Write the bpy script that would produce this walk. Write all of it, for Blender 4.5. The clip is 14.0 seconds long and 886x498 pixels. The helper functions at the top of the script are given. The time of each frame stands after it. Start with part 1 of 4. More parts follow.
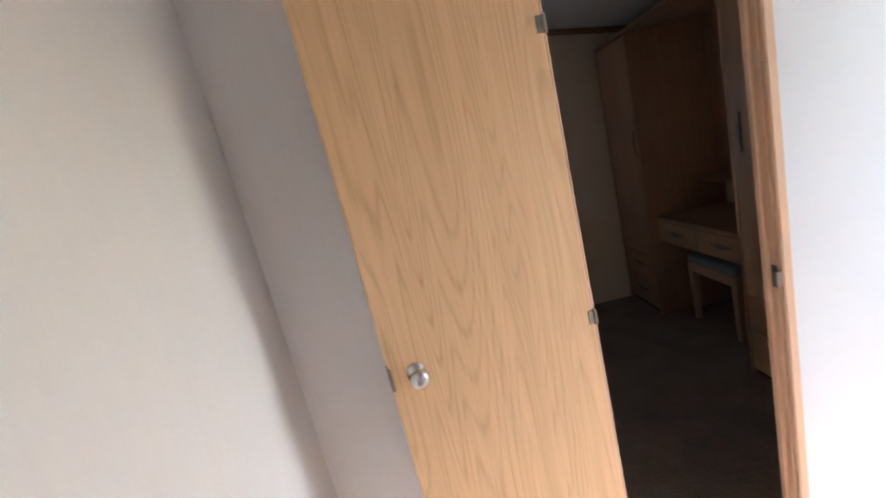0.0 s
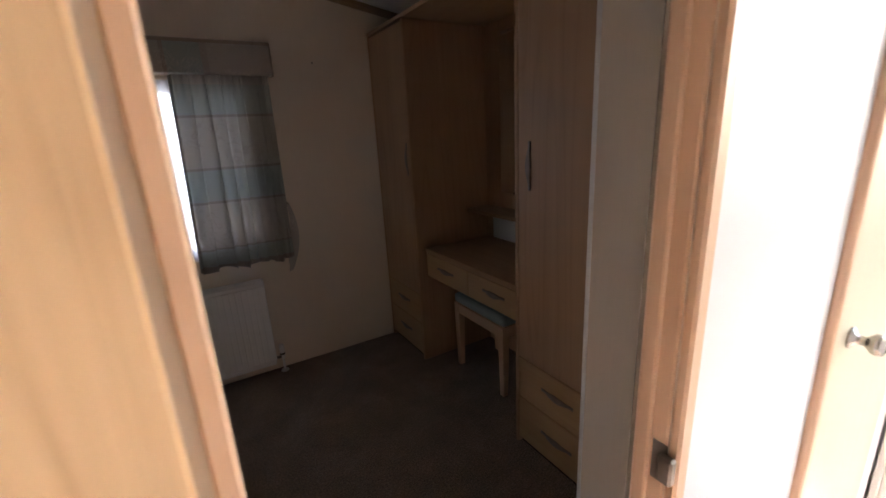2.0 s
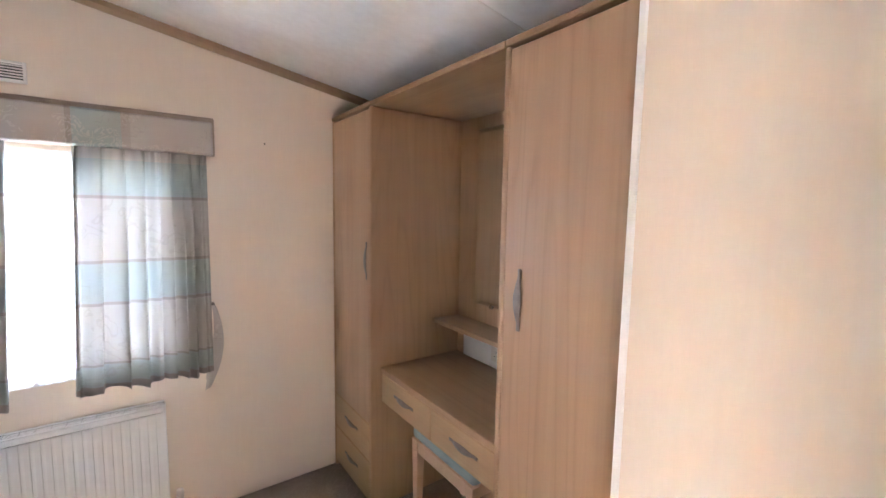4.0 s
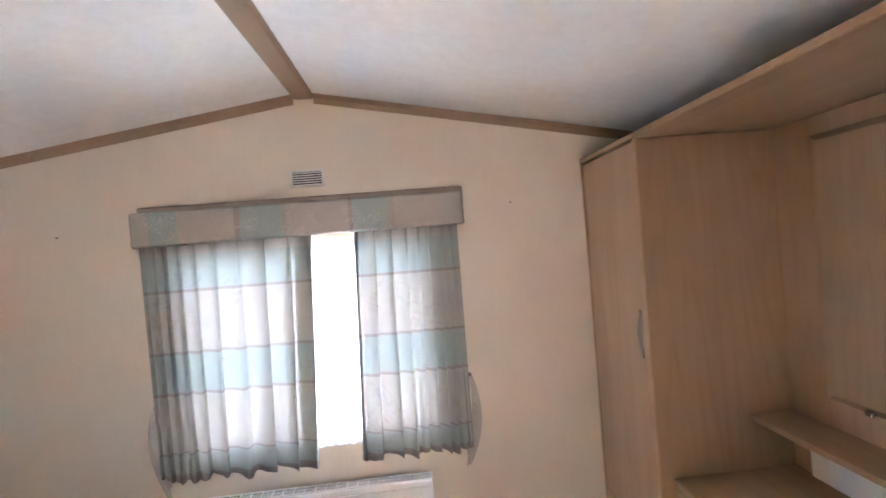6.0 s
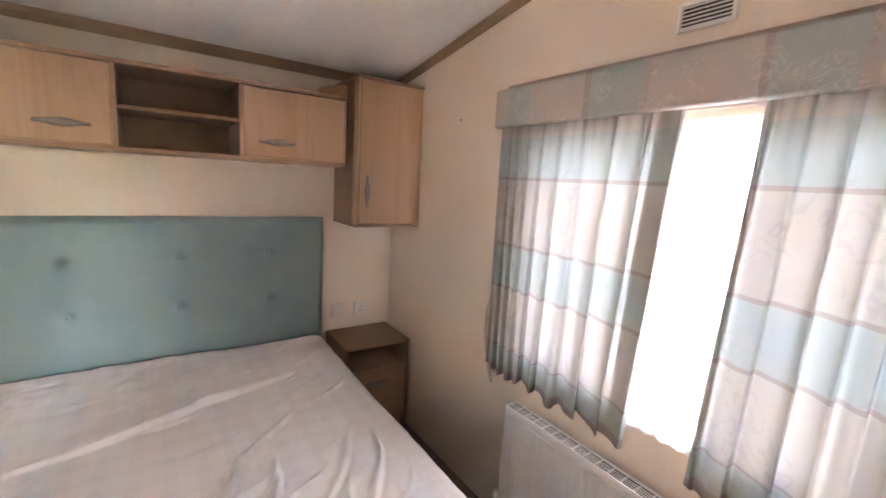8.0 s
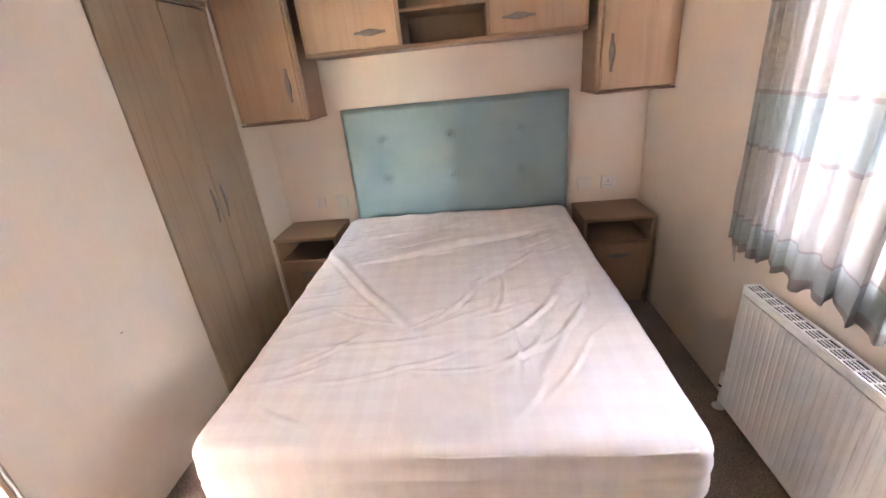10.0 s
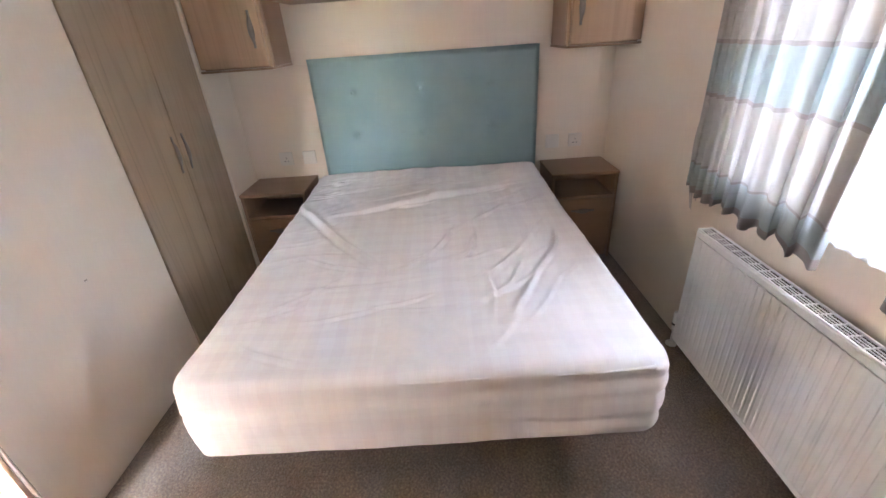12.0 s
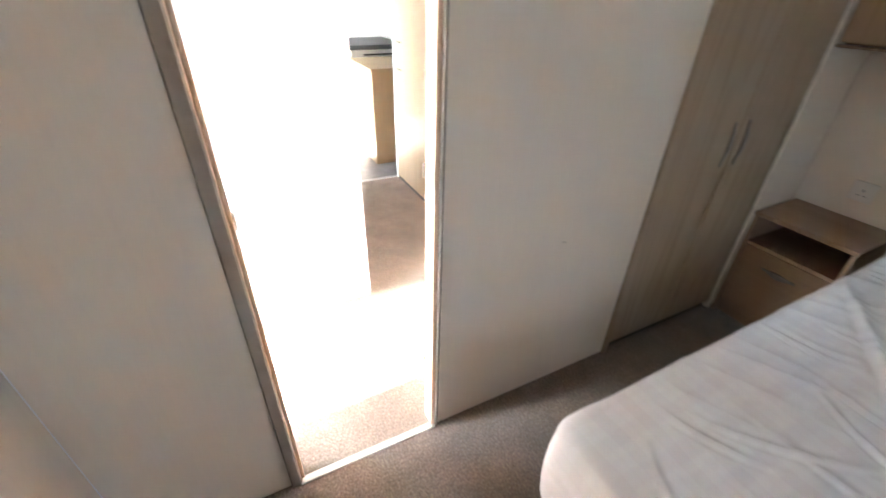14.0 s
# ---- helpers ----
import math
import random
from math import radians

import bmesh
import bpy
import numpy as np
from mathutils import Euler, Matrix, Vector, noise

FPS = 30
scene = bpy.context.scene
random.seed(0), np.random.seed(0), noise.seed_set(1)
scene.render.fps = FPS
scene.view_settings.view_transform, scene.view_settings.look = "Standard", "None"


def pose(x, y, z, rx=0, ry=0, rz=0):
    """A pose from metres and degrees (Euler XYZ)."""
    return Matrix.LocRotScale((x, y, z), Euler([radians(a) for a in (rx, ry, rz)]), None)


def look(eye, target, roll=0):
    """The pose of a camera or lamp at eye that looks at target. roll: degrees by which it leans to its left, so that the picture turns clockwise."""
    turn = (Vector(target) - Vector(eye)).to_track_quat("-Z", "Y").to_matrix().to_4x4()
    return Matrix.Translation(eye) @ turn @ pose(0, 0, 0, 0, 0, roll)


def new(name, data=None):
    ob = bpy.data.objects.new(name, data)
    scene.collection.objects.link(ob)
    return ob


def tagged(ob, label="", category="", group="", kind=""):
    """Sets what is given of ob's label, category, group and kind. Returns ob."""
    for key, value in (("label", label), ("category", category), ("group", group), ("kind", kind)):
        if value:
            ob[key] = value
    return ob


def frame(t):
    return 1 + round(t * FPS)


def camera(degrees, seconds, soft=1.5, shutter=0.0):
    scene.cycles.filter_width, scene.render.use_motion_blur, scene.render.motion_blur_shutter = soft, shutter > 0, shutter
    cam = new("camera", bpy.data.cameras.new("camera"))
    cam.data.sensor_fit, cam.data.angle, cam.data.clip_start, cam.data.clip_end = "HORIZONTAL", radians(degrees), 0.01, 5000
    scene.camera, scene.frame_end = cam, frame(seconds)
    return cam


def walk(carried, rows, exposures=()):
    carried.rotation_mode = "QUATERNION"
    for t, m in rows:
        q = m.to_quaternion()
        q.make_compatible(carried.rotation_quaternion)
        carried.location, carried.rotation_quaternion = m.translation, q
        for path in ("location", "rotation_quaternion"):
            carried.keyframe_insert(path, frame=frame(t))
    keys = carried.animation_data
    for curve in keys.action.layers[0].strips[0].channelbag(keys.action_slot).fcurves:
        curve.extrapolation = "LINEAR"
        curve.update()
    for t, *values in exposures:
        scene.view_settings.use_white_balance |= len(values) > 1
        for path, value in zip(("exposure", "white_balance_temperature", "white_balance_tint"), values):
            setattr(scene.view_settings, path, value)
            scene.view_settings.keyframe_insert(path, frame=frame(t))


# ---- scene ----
cam = camera(93.7, 14.0, shutter=0.22)

PATH = [
    (0, (0.047, -0.161, 1.418), (0.009, 1.803, 1.039), -13.6),
    (0.5, (0.085, -0.003, 1.409), (0.543, 1.884, 0.927), -8.9),
    (1, (0.117, 0.233, 1.425), (1.062, 1.93, 0.948), -6.3),
    (1.5, (0.186, 0.419, 1.422), (1.286, 2.009, 0.91), -7.0),
    (2, (0.37, 0.593, 1.391), (1.352, 2.251, 0.855), -3.1),
    (2.2, (0.424, 0.649, 1.397), (1.31, 2.288, 0.669), -2.0),
    (4.5, (0.603, 0.983, 1.542), (1.797, 2.583, 1.422), 1.2),
    (5, (0.632, 1.039, 1.554), (1.779, 2.672, 1.414), 2.1),
    (5.5, (0.662, 1.149, 1.57), (1.415, 2.997, 1.435), 0.9),
    (6, (0.628, 1.271, 1.647), (0.771, 3.266, 1.627), -4.6),
    (6.5, (0.602, 1.488, 1.618), (0.473, 3.484, 1.619), 1.0),
    (7, (0.675, 1.671, 1.573), (0.092, 3.584, 1.538), -0.7),
    (7.5, (0.796, 1.819, 1.555), (-0.463, 3.357, 1.338), 2.5),
    (8, (0.787, 1.959, 1.508), (-0.838, 3.081, 1.191), 3.4),
    (8.5, (0.784, 2.114, 1.465), (-1.065, 2.708, 0.985), 1.2),
    (9, (0.869, 2.198, 1.476), (-1.052, 2.158, 0.921), -1.5),
    (11.5, (1.111, 2.123, 1.351), (-0.639, 2.016, 0.389), -6.5),
    (12, (1.109, 2.13, 1.359), (-0.666, 2.102, 0.438), -4.1),
    (12.2, (1.102, 2.127, 1.384), (-0.677, 2.068, 0.471), -4.0),
    (12.5, (1.076, 2.129, 1.359), (-0.666, 1.995, 0.386), -3.7),
    (12.8, (0.994, 2.117, 1.344), (-0.671, 1.697, 0.318), -4.9),
    (13, (0.923, 2.122, 1.347), (-0.743, 1.606, 0.369), -3.9),
    (13.5, (0.798, 2.047, 1.398), (-0.427, 0.886, 0.326), -1.0),
    (14, (0.79, 1.746, 1.406), (0.003, 0.255, 0.331), 1.7),
]
walk(cam, [(t, look(eye, target, roll)) for t, eye, target, roll in PATH],
     [(0.0, 3.6, 6000, 14), (0.5, 3.45, 6050, 14), (1.0, 3.15, 6200, 17), (1.5, 3.15, 6400, 17), (2.0, 3.9, 6600, 18), (2.2, 4.4, 6550, 17),
      (4.3, 7.0, 6000, 13), (5.5, 6.9, 6050, 13), (6.0, 6.85, 6050, 13), (6.5, 6.8, 6150, 13), (7.3, 7.25, 6900, 17), (8.0, 6.85, 6850, 20), (8.5, 6.95, 6800, 21),
      (9.2, 7.3, 6800, 22), (11.3, 7.0, 6350, 18), (13.0, 6.9, 6050, 12), (14.0, 6.35, 6000, 8)])

# ---- world, sun and large lights ----
world = bpy.data.worlds.new("world")
scene.world = world
world.use_nodes = True
wn = world.node_tree.nodes
sky = wn.new("ShaderNodeTexSky")
sky.sky_type, sky.sun_disc = "NISHITA", False
sky.sun_elevation, sky.sun_rotation = radians(37), radians(88)
world.node_tree.links.new(sky.outputs[0], wn["Background"].inputs[0])
wn["Background"].inputs[1].default_value = 0.15

sun = new("sun", bpy.data.lights.new("sun", "SUN"))
sun.data.energy, sun.data.angle, sun.data.color = 5.0, radians(1.5), (1.0, 0.95, 0.91)
sun.matrix_world = look((6, 0.16, 4.5), (0, 0, 0))

day = new("window_daylight", bpy.data.lights.new("window_daylight", "AREA"))
day.data.shape, day.data.size, day.data.size_y = "RECTANGLE", 1.14, 0.88
day.data.energy, day.data.color = 1.15, (1.0, 0.90, 0.86)
day.matrix_world = look((0.15, 3.262, 1.25), (0.15, 0, 1.25))

# ---- plan ----
XW, XE = -1.592, 2.00        # side walls of the caravan
YN, YS, YH = 3.19, 0.88, 0.835  # end wall, partition's room face and hall face
RX, RZ, SLOPE = 0.19, 2.378, 0.176


def ceil_z(x):
    return RZ - (SLOPE if x > RX else 0.166) * abs(x - RX)


# ---- mesh helpers ----
ORIGIN = {}


def boxes(*dims, bevel=0.0, segments=1):
    bm = bmesh.new()
    for x0, x1, y0, y1, z0, z1 in dims:
        m = Matrix.LocRotScale(((x0 + x1) / 2, (y0 + y1) / 2, (z0 + z1) / 2), None, (abs(x1 - x0), abs(y1 - y0), abs(z1 - z0)))
        bmesh.ops.create_cube(bm, size=1, matrix=m)
    if bevel:
        bmesh.ops.bevel(bm, geom=bm.edges[:], offset=bevel, segments=segments, affect="EDGES", profile=0.5)
    return bm


def loft(rings, caps=True, smooth=True):
    bm = bmesh.new()
    rows = [[bm.verts.new(p) for p in ring] for ring in rings]
    n = len(rows[0])
    for a, b in zip(rows, rows[1:]):
        for k in range(n):
            bm.faces.new((a[k], a[(k + 1) % n], b[(k + 1) % n], b[k]))
    if caps:
        bm.faces.new(rows[0][::-1])
        bm.faces.new(rows[-1])
    bmesh.ops.recalc_face_normals(bm, faces=bm.faces[:])
    for f in bm.faces:
        f.smooth = smooth and len(f.verts) == 4
    return bm


def lathe(profile, base, axis, seg=20):
    """Rings of (radius, distance) about the axis that starts at base."""
    axis = Vector(axis).normalized()
    side = axis.orthogonal().normalized()
    other = axis.cross(side)
    rings = []
    for r, d in profile:
        c = Vector(base) + axis * d
        rings.append([c + (side * math.cos(2 * math.pi * k / seg) + other * math.sin(2 * math.pi * k / seg)) * max(r, 1e-4) for k in range(seg)])
    return loft(rings)


def pipe(points, r, seg=10):
    pts = [Vector(p) for p in points]
    rings = []
    for i, p in enumerate(pts):
        d = (pts[min(i + 1, len(pts) - 1)] - pts[max(i - 1, 0)]).normalized()
        side = d.cross(Vector((0.31, 0.2, 0.93))).normalized()
        other = d.cross(side)
        rings.append([p + (side * math.cos(2 * math.pi * k / seg) + other * math.sin(2 * math.pi * k / seg)) * r for k in range(seg)])
    return loft(rings)


def prism(outline, lo, hi, axis="z"):
    """An outline of pairs pulled along an axis."""
    def p(a, b, c):
        return (a, b, c) if axis == "z" else (a, c, b) if axis == "y" else (c, a, b)
    return loft([[p(a, b, lo) for a, b in outline], [p(a, b, hi) for a, b in outline]], smooth=False)


def sheet(nu, nv, place):
    """A cloth of nu by nv cells; place(u, v) gives a point for 0..1."""
    bm = bmesh.new()
    rows = [[bm.verts.new(place(i / nu, j / nv)) for i in range(nu + 1)] for j in range(nv + 1)]
    for a, b in zip(rows, rows[1:]):
        for k in range(nu):
            bm.faces.new((a[k], a[k + 1], b[k + 1], b[k])).smooth = True
    return bm


def finish(name, bm, material, origin):
    bmesh.ops.translate(bm, verts=bm.verts[:], vec=-origin)
    mesh = bpy.data.meshes.new(name)
    bm.to_mesh(mesh)
    bm.free()
    mesh.materials.append(material)
    return new(name, mesh)


def structure(name, bm, material, label, category):
    return tagged(finish(name, bm, material, Vector()), label, category, kind="structure")


def thing(name, base, label, category, group="", kind=""):
    ob = new(name)
    ob.empty_display_size = 0.1
    ob.location = base
    ORIGIN[ob] = Vector(base)
    return tagged(ob, label, category, group, kind)


def part(name, bm, material, parent, label=""):
    origin = ORIGIN.get(parent, Vector())
    ob = finish(name, bm, material, origin)
    ob.parent = parent
    ORIGIN[ob] = origin
    return tagged(ob, label) if label else ob


# ---- materials ----
def material(name):
    m = bpy.data.materials.new(name)
    m.use_nodes = True
    return m, m.node_tree.nodes, m.node_tree.links, m.node_tree.nodes["Principled BSDF"]


def coords(nodes, links, scale, shuffle=False):
    geo = nodes.new("ShaderNodeNewGeometry")
    mp = nodes.new("ShaderNodeMapping")
    mp.inputs["Scale"].default_value = scale
    out = geo.outputs["Position"]
    if shuffle:
        info = nodes.new("ShaderNodeObjectInfo")
        mul = nodes.new("ShaderNodeVectorMath")
        mul.operation = "MULTIPLY_ADD"
        mul.inputs[1].default_value = (7.3, 9.1, 5.7)
        links.new(info.outputs["Random"], mul.inputs[0])
        links.new(out, mul.inputs[2])
        out = mul.outputs[0]
    links.new(out, mp.inputs["Vector"])
    return mp.outputs[0]


def noise_tex(nodes, links, vec, scale, detail=4, rough=0.5, distortion=0.0):
    n = nodes.new("ShaderNodeTexNoise")
    n.inputs["Scale"].default_value, n.inputs["Detail"].default_value = scale, detail
    n.inputs["Roughness"].default_value, n.inputs["Distortion"].default_value = rough, distortion
    links.new(vec, n.inputs["Vector"])
    return n.outputs["Fac"]


def ramp(nodes, links, fac, stops, constant=False):
    r = nodes.new("ShaderNodeValToRGB")
    r.color_ramp.interpolation = "CONSTANT" if constant else "LINEAR"
    els = r.color_ramp.elements
    while len(els) < len(stops):
        els.new(0.5)
    for e, (p, c) in zip(els, stops):
        e.position, e.color = p, (*c, 1)
    links.new(fac, r.inputs[0])
    return r.outputs[0]


def mix(nodes, links, fac, a, b, mode="MIX"):
    m = nodes.new("ShaderNodeMix")
    m.data_type, m.blend_type = "RGBA", mode
    for socket, value in ((m.inputs[0], fac), (m.inputs[6], a), (m.inputs[7], b)):
        if isinstance(value, (int, float)):
            socket.default_value = value
        elif isinstance(value, tuple):
            socket.default_value = (*value, 1)
        else:
            links.new(value, socket)
    return m.outputs[2]


def maths(nodes, links, op, a, b=0.0, c=0.0):
    m = nodes.new("ShaderNodeMath")
    m.operation = op
    for socket, value in zip(m.inputs, (a, b, c)):
        if isinstance(value, (int, float)):
            socket.default_value = value
        else:
            links.new(value, socket)
    return m.outputs[0]


def bump(nodes, links, bsdf, height, strength, distance):
    b = nodes.new("ShaderNodeBump")
    b.inputs["Strength"].default_value, b.inputs["Distance"].default_value = strength, distance
    links.new(height, b.inputs["Height"])
    links.new(b.outputs[0], bsdf.inputs["Normal"])


def wood(name, light, dark, grain="z", rough=0.42, bold=1.0, rings_per=105.0, streak=1.0):
    m, n, l, b = material(name)
    long = {"x": 0, "y": 1, "z": 2}[grain]
    def sc(cross, along):
        s = [cross] * 3
        s[long] = along
        return s
    broad = noise_tex(n, l, coords(n, l, sc(13, 0.5), True), 1.0, 3, 0.5, 0.8)
    fine = noise_tex(n, l, coords(n, l, sc(130, 2.2), True), 1.0, 4, 0.65)
    field = noise_tex(n, l, coords(n, l, sc(4.2, 0.30), True), 1.0, 2, 0.45, 0.5)
    rings = maths(n, l, "SINE", maths(n, l, "MULTIPLY", field, rings_per))
    arch = maths(n, l, "POWER", maths(n, l, "MULTIPLY_ADD", rings, 0.5, 0.5), 5.0)
    zone = maths(n, l, "SMOOTH_MIN", maths(n, l, "MULTIPLY", noise_tex(n, l, coords(n, l, sc(3.0, 0.8), True), 1.0, 2), 1.6), 1.0, 0.2)
    arch = maths(n, l, "MULTIPLY", arch, maths(n, l, "MULTIPLY", zone, maths(n, l, "MULTIPLY_ADD", fine, 1.4, -0.1)))
    t = maths(n, l, "MULTIPLY_ADD", broad, 0.42, 0.17)
    t = maths(n, l, "MULTIPLY_ADD", maths(n, l, "SUBTRACT", fine, 0.5), 0.30 * streak, maths(n, l, "ADD", t, 0.15))
    t = maths(n, l, "MULTIPLY_ADD", arch, 0.50 * bold, t)
    col = ramp(n, l, t, [(0.25, light), (0.62, tuple((a + c) / 2 for a, c in zip(light, dark))), (0.98, dark)])
    l.new(col, b.inputs["Base Color"])
    b.inputs["Roughness"].default_value = rough
    bump(n, l, b, fine, 0.12, 0.0006)
    return m


def plain(name, colour, rough=0.5, metal=0.0, vary=0.06, scale=6.0, grain=0.0, grain_scale=300.0):
    m, n, l, b = material(name)
    v = coords(n, l, (1, 1, 1), True)
    f = noise_tex(n, l, v, scale, 5, 0.6)
    lo, hi = tuple(c * (1 - vary) for c in colour), tuple(min(1, c * (1 + vary)) for c in colour)
    l.new(ramp(n, l, f, [(0.3, lo), (0.7, hi)]), b.inputs["Base Color"])
    b.inputs["Roughness"].default_value, b.inputs["Metallic"].default_value = rough, metal
    if grain:
        bump(n, l, b, noise_tex(n, l, v, grain_scale, 3), grain, 0.001)
    return m


def wallpaper(name, colour):
    m, n, l, b = material(name)
    big = noise_tex(n, l, coords(n, l, (1, 1, 0.6)), 1.6, 4, 0.55)
    streak = noise_tex(n, l, coords(n, l, (90, 90, 5)), 1.0, 3, 0.6)
    dirt = noise_tex(n, l, coords(n, l, (1, 1, 1)), 11.0, 6, 0.7)
    t = maths(n, l, "MULTIPLY_ADD", streak, 0.35, maths(n, l, "MULTIPLY_ADD", big, 0.45, maths(n, l, "MULTIPLY", dirt, 0.25)))
    l.new(ramp(n, l, t, [(0.3, tuple(c * 0.93 for c in colour)), (0.75, colour)]), b.inputs["Base Color"])
    b.inputs["Roughness"].default_value = 0.55
    bump(n, l, b, noise_tex(n, l, coords(n, l, (1, 1, 0.5)), 220.0, 3), 0.10, 0.0008)
    return m


M = {}
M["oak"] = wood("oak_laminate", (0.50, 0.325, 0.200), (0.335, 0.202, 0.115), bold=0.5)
# darker copies of the oak: shade on carcasses and bedside tables put into colour
M["shaded_carcass"] = wood("shaded_oak_laminate", (0.38, 0.238, 0.150), (0.25, 0.148, 0.088), bold=0.35)
M["shaded_carcass_flat"] = wood("shaded_oak_laminate_flat", (0.34, 0.208, 0.128), (0.23, 0.133, 0.078), "y", bold=0.3)
# level panels get a darker oak, their turn from the light painted in
M["oak_flat_shaded"] = wood("oak_laminate_flat", (0.45, 0.29, 0.165), (0.28, 0.165, 0.088), "y", bold=0.5)
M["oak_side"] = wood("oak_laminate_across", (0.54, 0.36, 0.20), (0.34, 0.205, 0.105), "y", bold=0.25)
M["door_oak"] = wood("door_oak_laminate", (0.83, 0.555, 0.325), (0.47, 0.28, 0.14), bold=0.7, rings_per=260.0, streak=1.6)
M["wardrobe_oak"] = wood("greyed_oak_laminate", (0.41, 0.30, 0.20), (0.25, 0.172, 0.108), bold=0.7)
M["frame_wood"] = wood("frame_wood", (0.72, 0.485, 0.335), (0.57, 0.365, 0.235), bold=0.3)
M["passage_wood"] = wood("passage_wood", (0.46, 0.335, 0.20), (0.37, 0.255, 0.145), bold=0.3)
M["pale_wood"] = wood("pale_wood", (0.52, 0.455, 0.33), (0.42, 0.36, 0.245), bold=0.3, rough=0.33)
M["trim"] = wood("brown_coving", (0.36, 0.245, 0.155), (0.27, 0.175, 0.105), "y", bold=0.2)
M["wall"] = wallpaper("cream_wallpaper", (0.77, 0.665, 0.555))
M["hall_wall"] = wallpaper("white_wall_panel", (0.80, 0.785, 0.79))
M["white"] = plain("white_plastic", (0.80, 0.79, 0.77), 0.35, vary=0.03)
M["gloss_panel"] = plain("gloss_white_panel", (0.68, 0.70, 0.73), 0.38, vary=0.03, scale=2.0)
M["radiator"] = plain("radiator_enamel", (0.78, 0.78, 0.77), 0.62, vary=0.03)
M["chrome"] = plain("satin_chrome", (0.46, 0.455, 0.45), 0.24, 1.0, 0.05)
M["nickel"] = plain("brushed_nickel", (0.27, 0.24, 0.215), 0.46, 1.0, 0.12, 40.0)
M["socket"] = plain("cream_socket_plastic", (0.70, 0.65, 0.59), 0.4, vary=0.03)
M["bezel"] = plain("dark_chrome", (0.22, 0.21, 0.205), 0.25, 1.0, 0.05)
M["black"] = plain("black_plastic", (0.02, 0.02, 0.021), 0.4)
# near-black that stands in for shade in recesses and under the mattress
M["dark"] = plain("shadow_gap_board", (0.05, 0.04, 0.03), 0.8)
M["worktop"] = plain("dark_worktop", (0.06, 0.06, 0.065), 0.4, vary=0.3, scale=60)
M["vinyl"] = plain("kitchen_vinyl", (0.22, 0.20, 0.18), 0.45, vary=0.2, scale=9)
M["strip"] = plain("aluminium_strip", (0.55, 0.53, 0.50), 0.45, 0.7, 0.1, 30)
M["nail"] = plain("nail_steel", (0.10, 0.09, 0.08), 0.5, 0.8)
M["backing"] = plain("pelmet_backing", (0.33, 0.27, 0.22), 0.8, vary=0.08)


def ceiling_material():
    m, n, l, b = material("ceiling_board")
    v = coords(n, l, (1, 1, 1))
    blot = noise_tex(n, l, v, 22.0, 6, 0.7)
    big = noise_tex(n, l, v, 1.8, 3)
    t = maths(n, l, "MULTIPLY_ADD", blot, 0.6, maths(n, l, "MULTIPLY", big, 0.4))
    l.new(ramp(n, l, t, [(0.3, (0.77, 0.755, 0.745)), (0.62, (0.86, 0.855, 0.85))]), b.inputs["Base Color"])
    b.inputs["Roughness"].default_value = 0.9
    bump(n, l, b, blot, 0.25, 0.004)
    return m


def carpet_material():
    m, n, l, b = material("brown_carpet")
    v = coords(n, l, (1, 1, 1))
    tuft = noise_tex(n, l, v, 120.0, 5, 0.8)
    patch = noise_tex(n, l, v, 5.0, 5, 0.65)
    t = maths(n, l, "MULTIPLY_ADD", tuft, 0.65, maths(n, l, "MULTIPLY_ADD", patch, 0.22, 0.085))
    l.new(ramp(n, l, t, [(0.38, (0.060, 0.039, 0.028)), (0.52, (0.185, 0.132, 0.095)), (0.68, (0.45, 0.345, 0.26))]), b.inputs["Base Color"])
    b.inputs["Roughness"].default_value = 0.95
    b.inputs["Sheen Weight"].default_value = 0.25
    bump(n, l, b, tuft, 0.9, 0.008)
    return m


def cover_material():
    """Off-white mattress cover with a faint woven check."""
    m, n, l, b = material("mattress_cover")
    geo = n.new("ShaderNodeNewGeometry")
    sep = n.new("ShaderNodeSeparateXYZ")
    l.new(geo.outputs["Position"], sep.inputs[0])
    warp = noise_tex(n, l, coords(n, l, (1, 1, 1)), 4.0, 3)
    lines = None
    for axis, step in ((0, 0.085), (1, 0.085)):
        p = maths(n, l, "MULTIPLY_ADD", warp, 0.045, sep.outputs[axis])
        f = maths(n, l, "FRACT", maths(n, l, "DIVIDE", p, step))
        band = maths(n, l, "LESS_THAN", f, 0.42)
        thin = maths(n, l, "LESS_THAN", maths(n, l, "ABSOLUTE", maths(n, l, "SUBTRACT", f, 0.7)), 0.05)
        both = maths(n, l, "MULTIPLY_ADD", thin, 0.35, band)
        lines = both if lines is None else maths(n, l, "ADD", lines, both)
    across = maths(n, l, "LESS_THAN", maths(n, l, "FRACT", maths(n, l, "DIVIDE", sep.outputs[2], 0.12)), 0.42)
    lines = maths(n, l, "ADD", lines, across)
    fade = maths(n, l, "MULTIPLY", noise_tex(n, l, coords(n, l, (1, 1, 1)), 2.2, 2), 0.25)
    col = mix(n, l, maths(n, l, "MULTIPLY", lines, fade), (0.80, 0.775, 0.765), (0.64, 0.57, 0.59))
    l.new(col, b.inputs["Base Color"])
    b.inputs["Roughness"].default_value = 0.8
    b.inputs["Sheen Weight"].default_value = 0.15
    bump(n, l, b, noise_tex(n, l, coords(n, l, (1, 1, 1)), 90.0, 4), 0.15, 0.002)
    return m


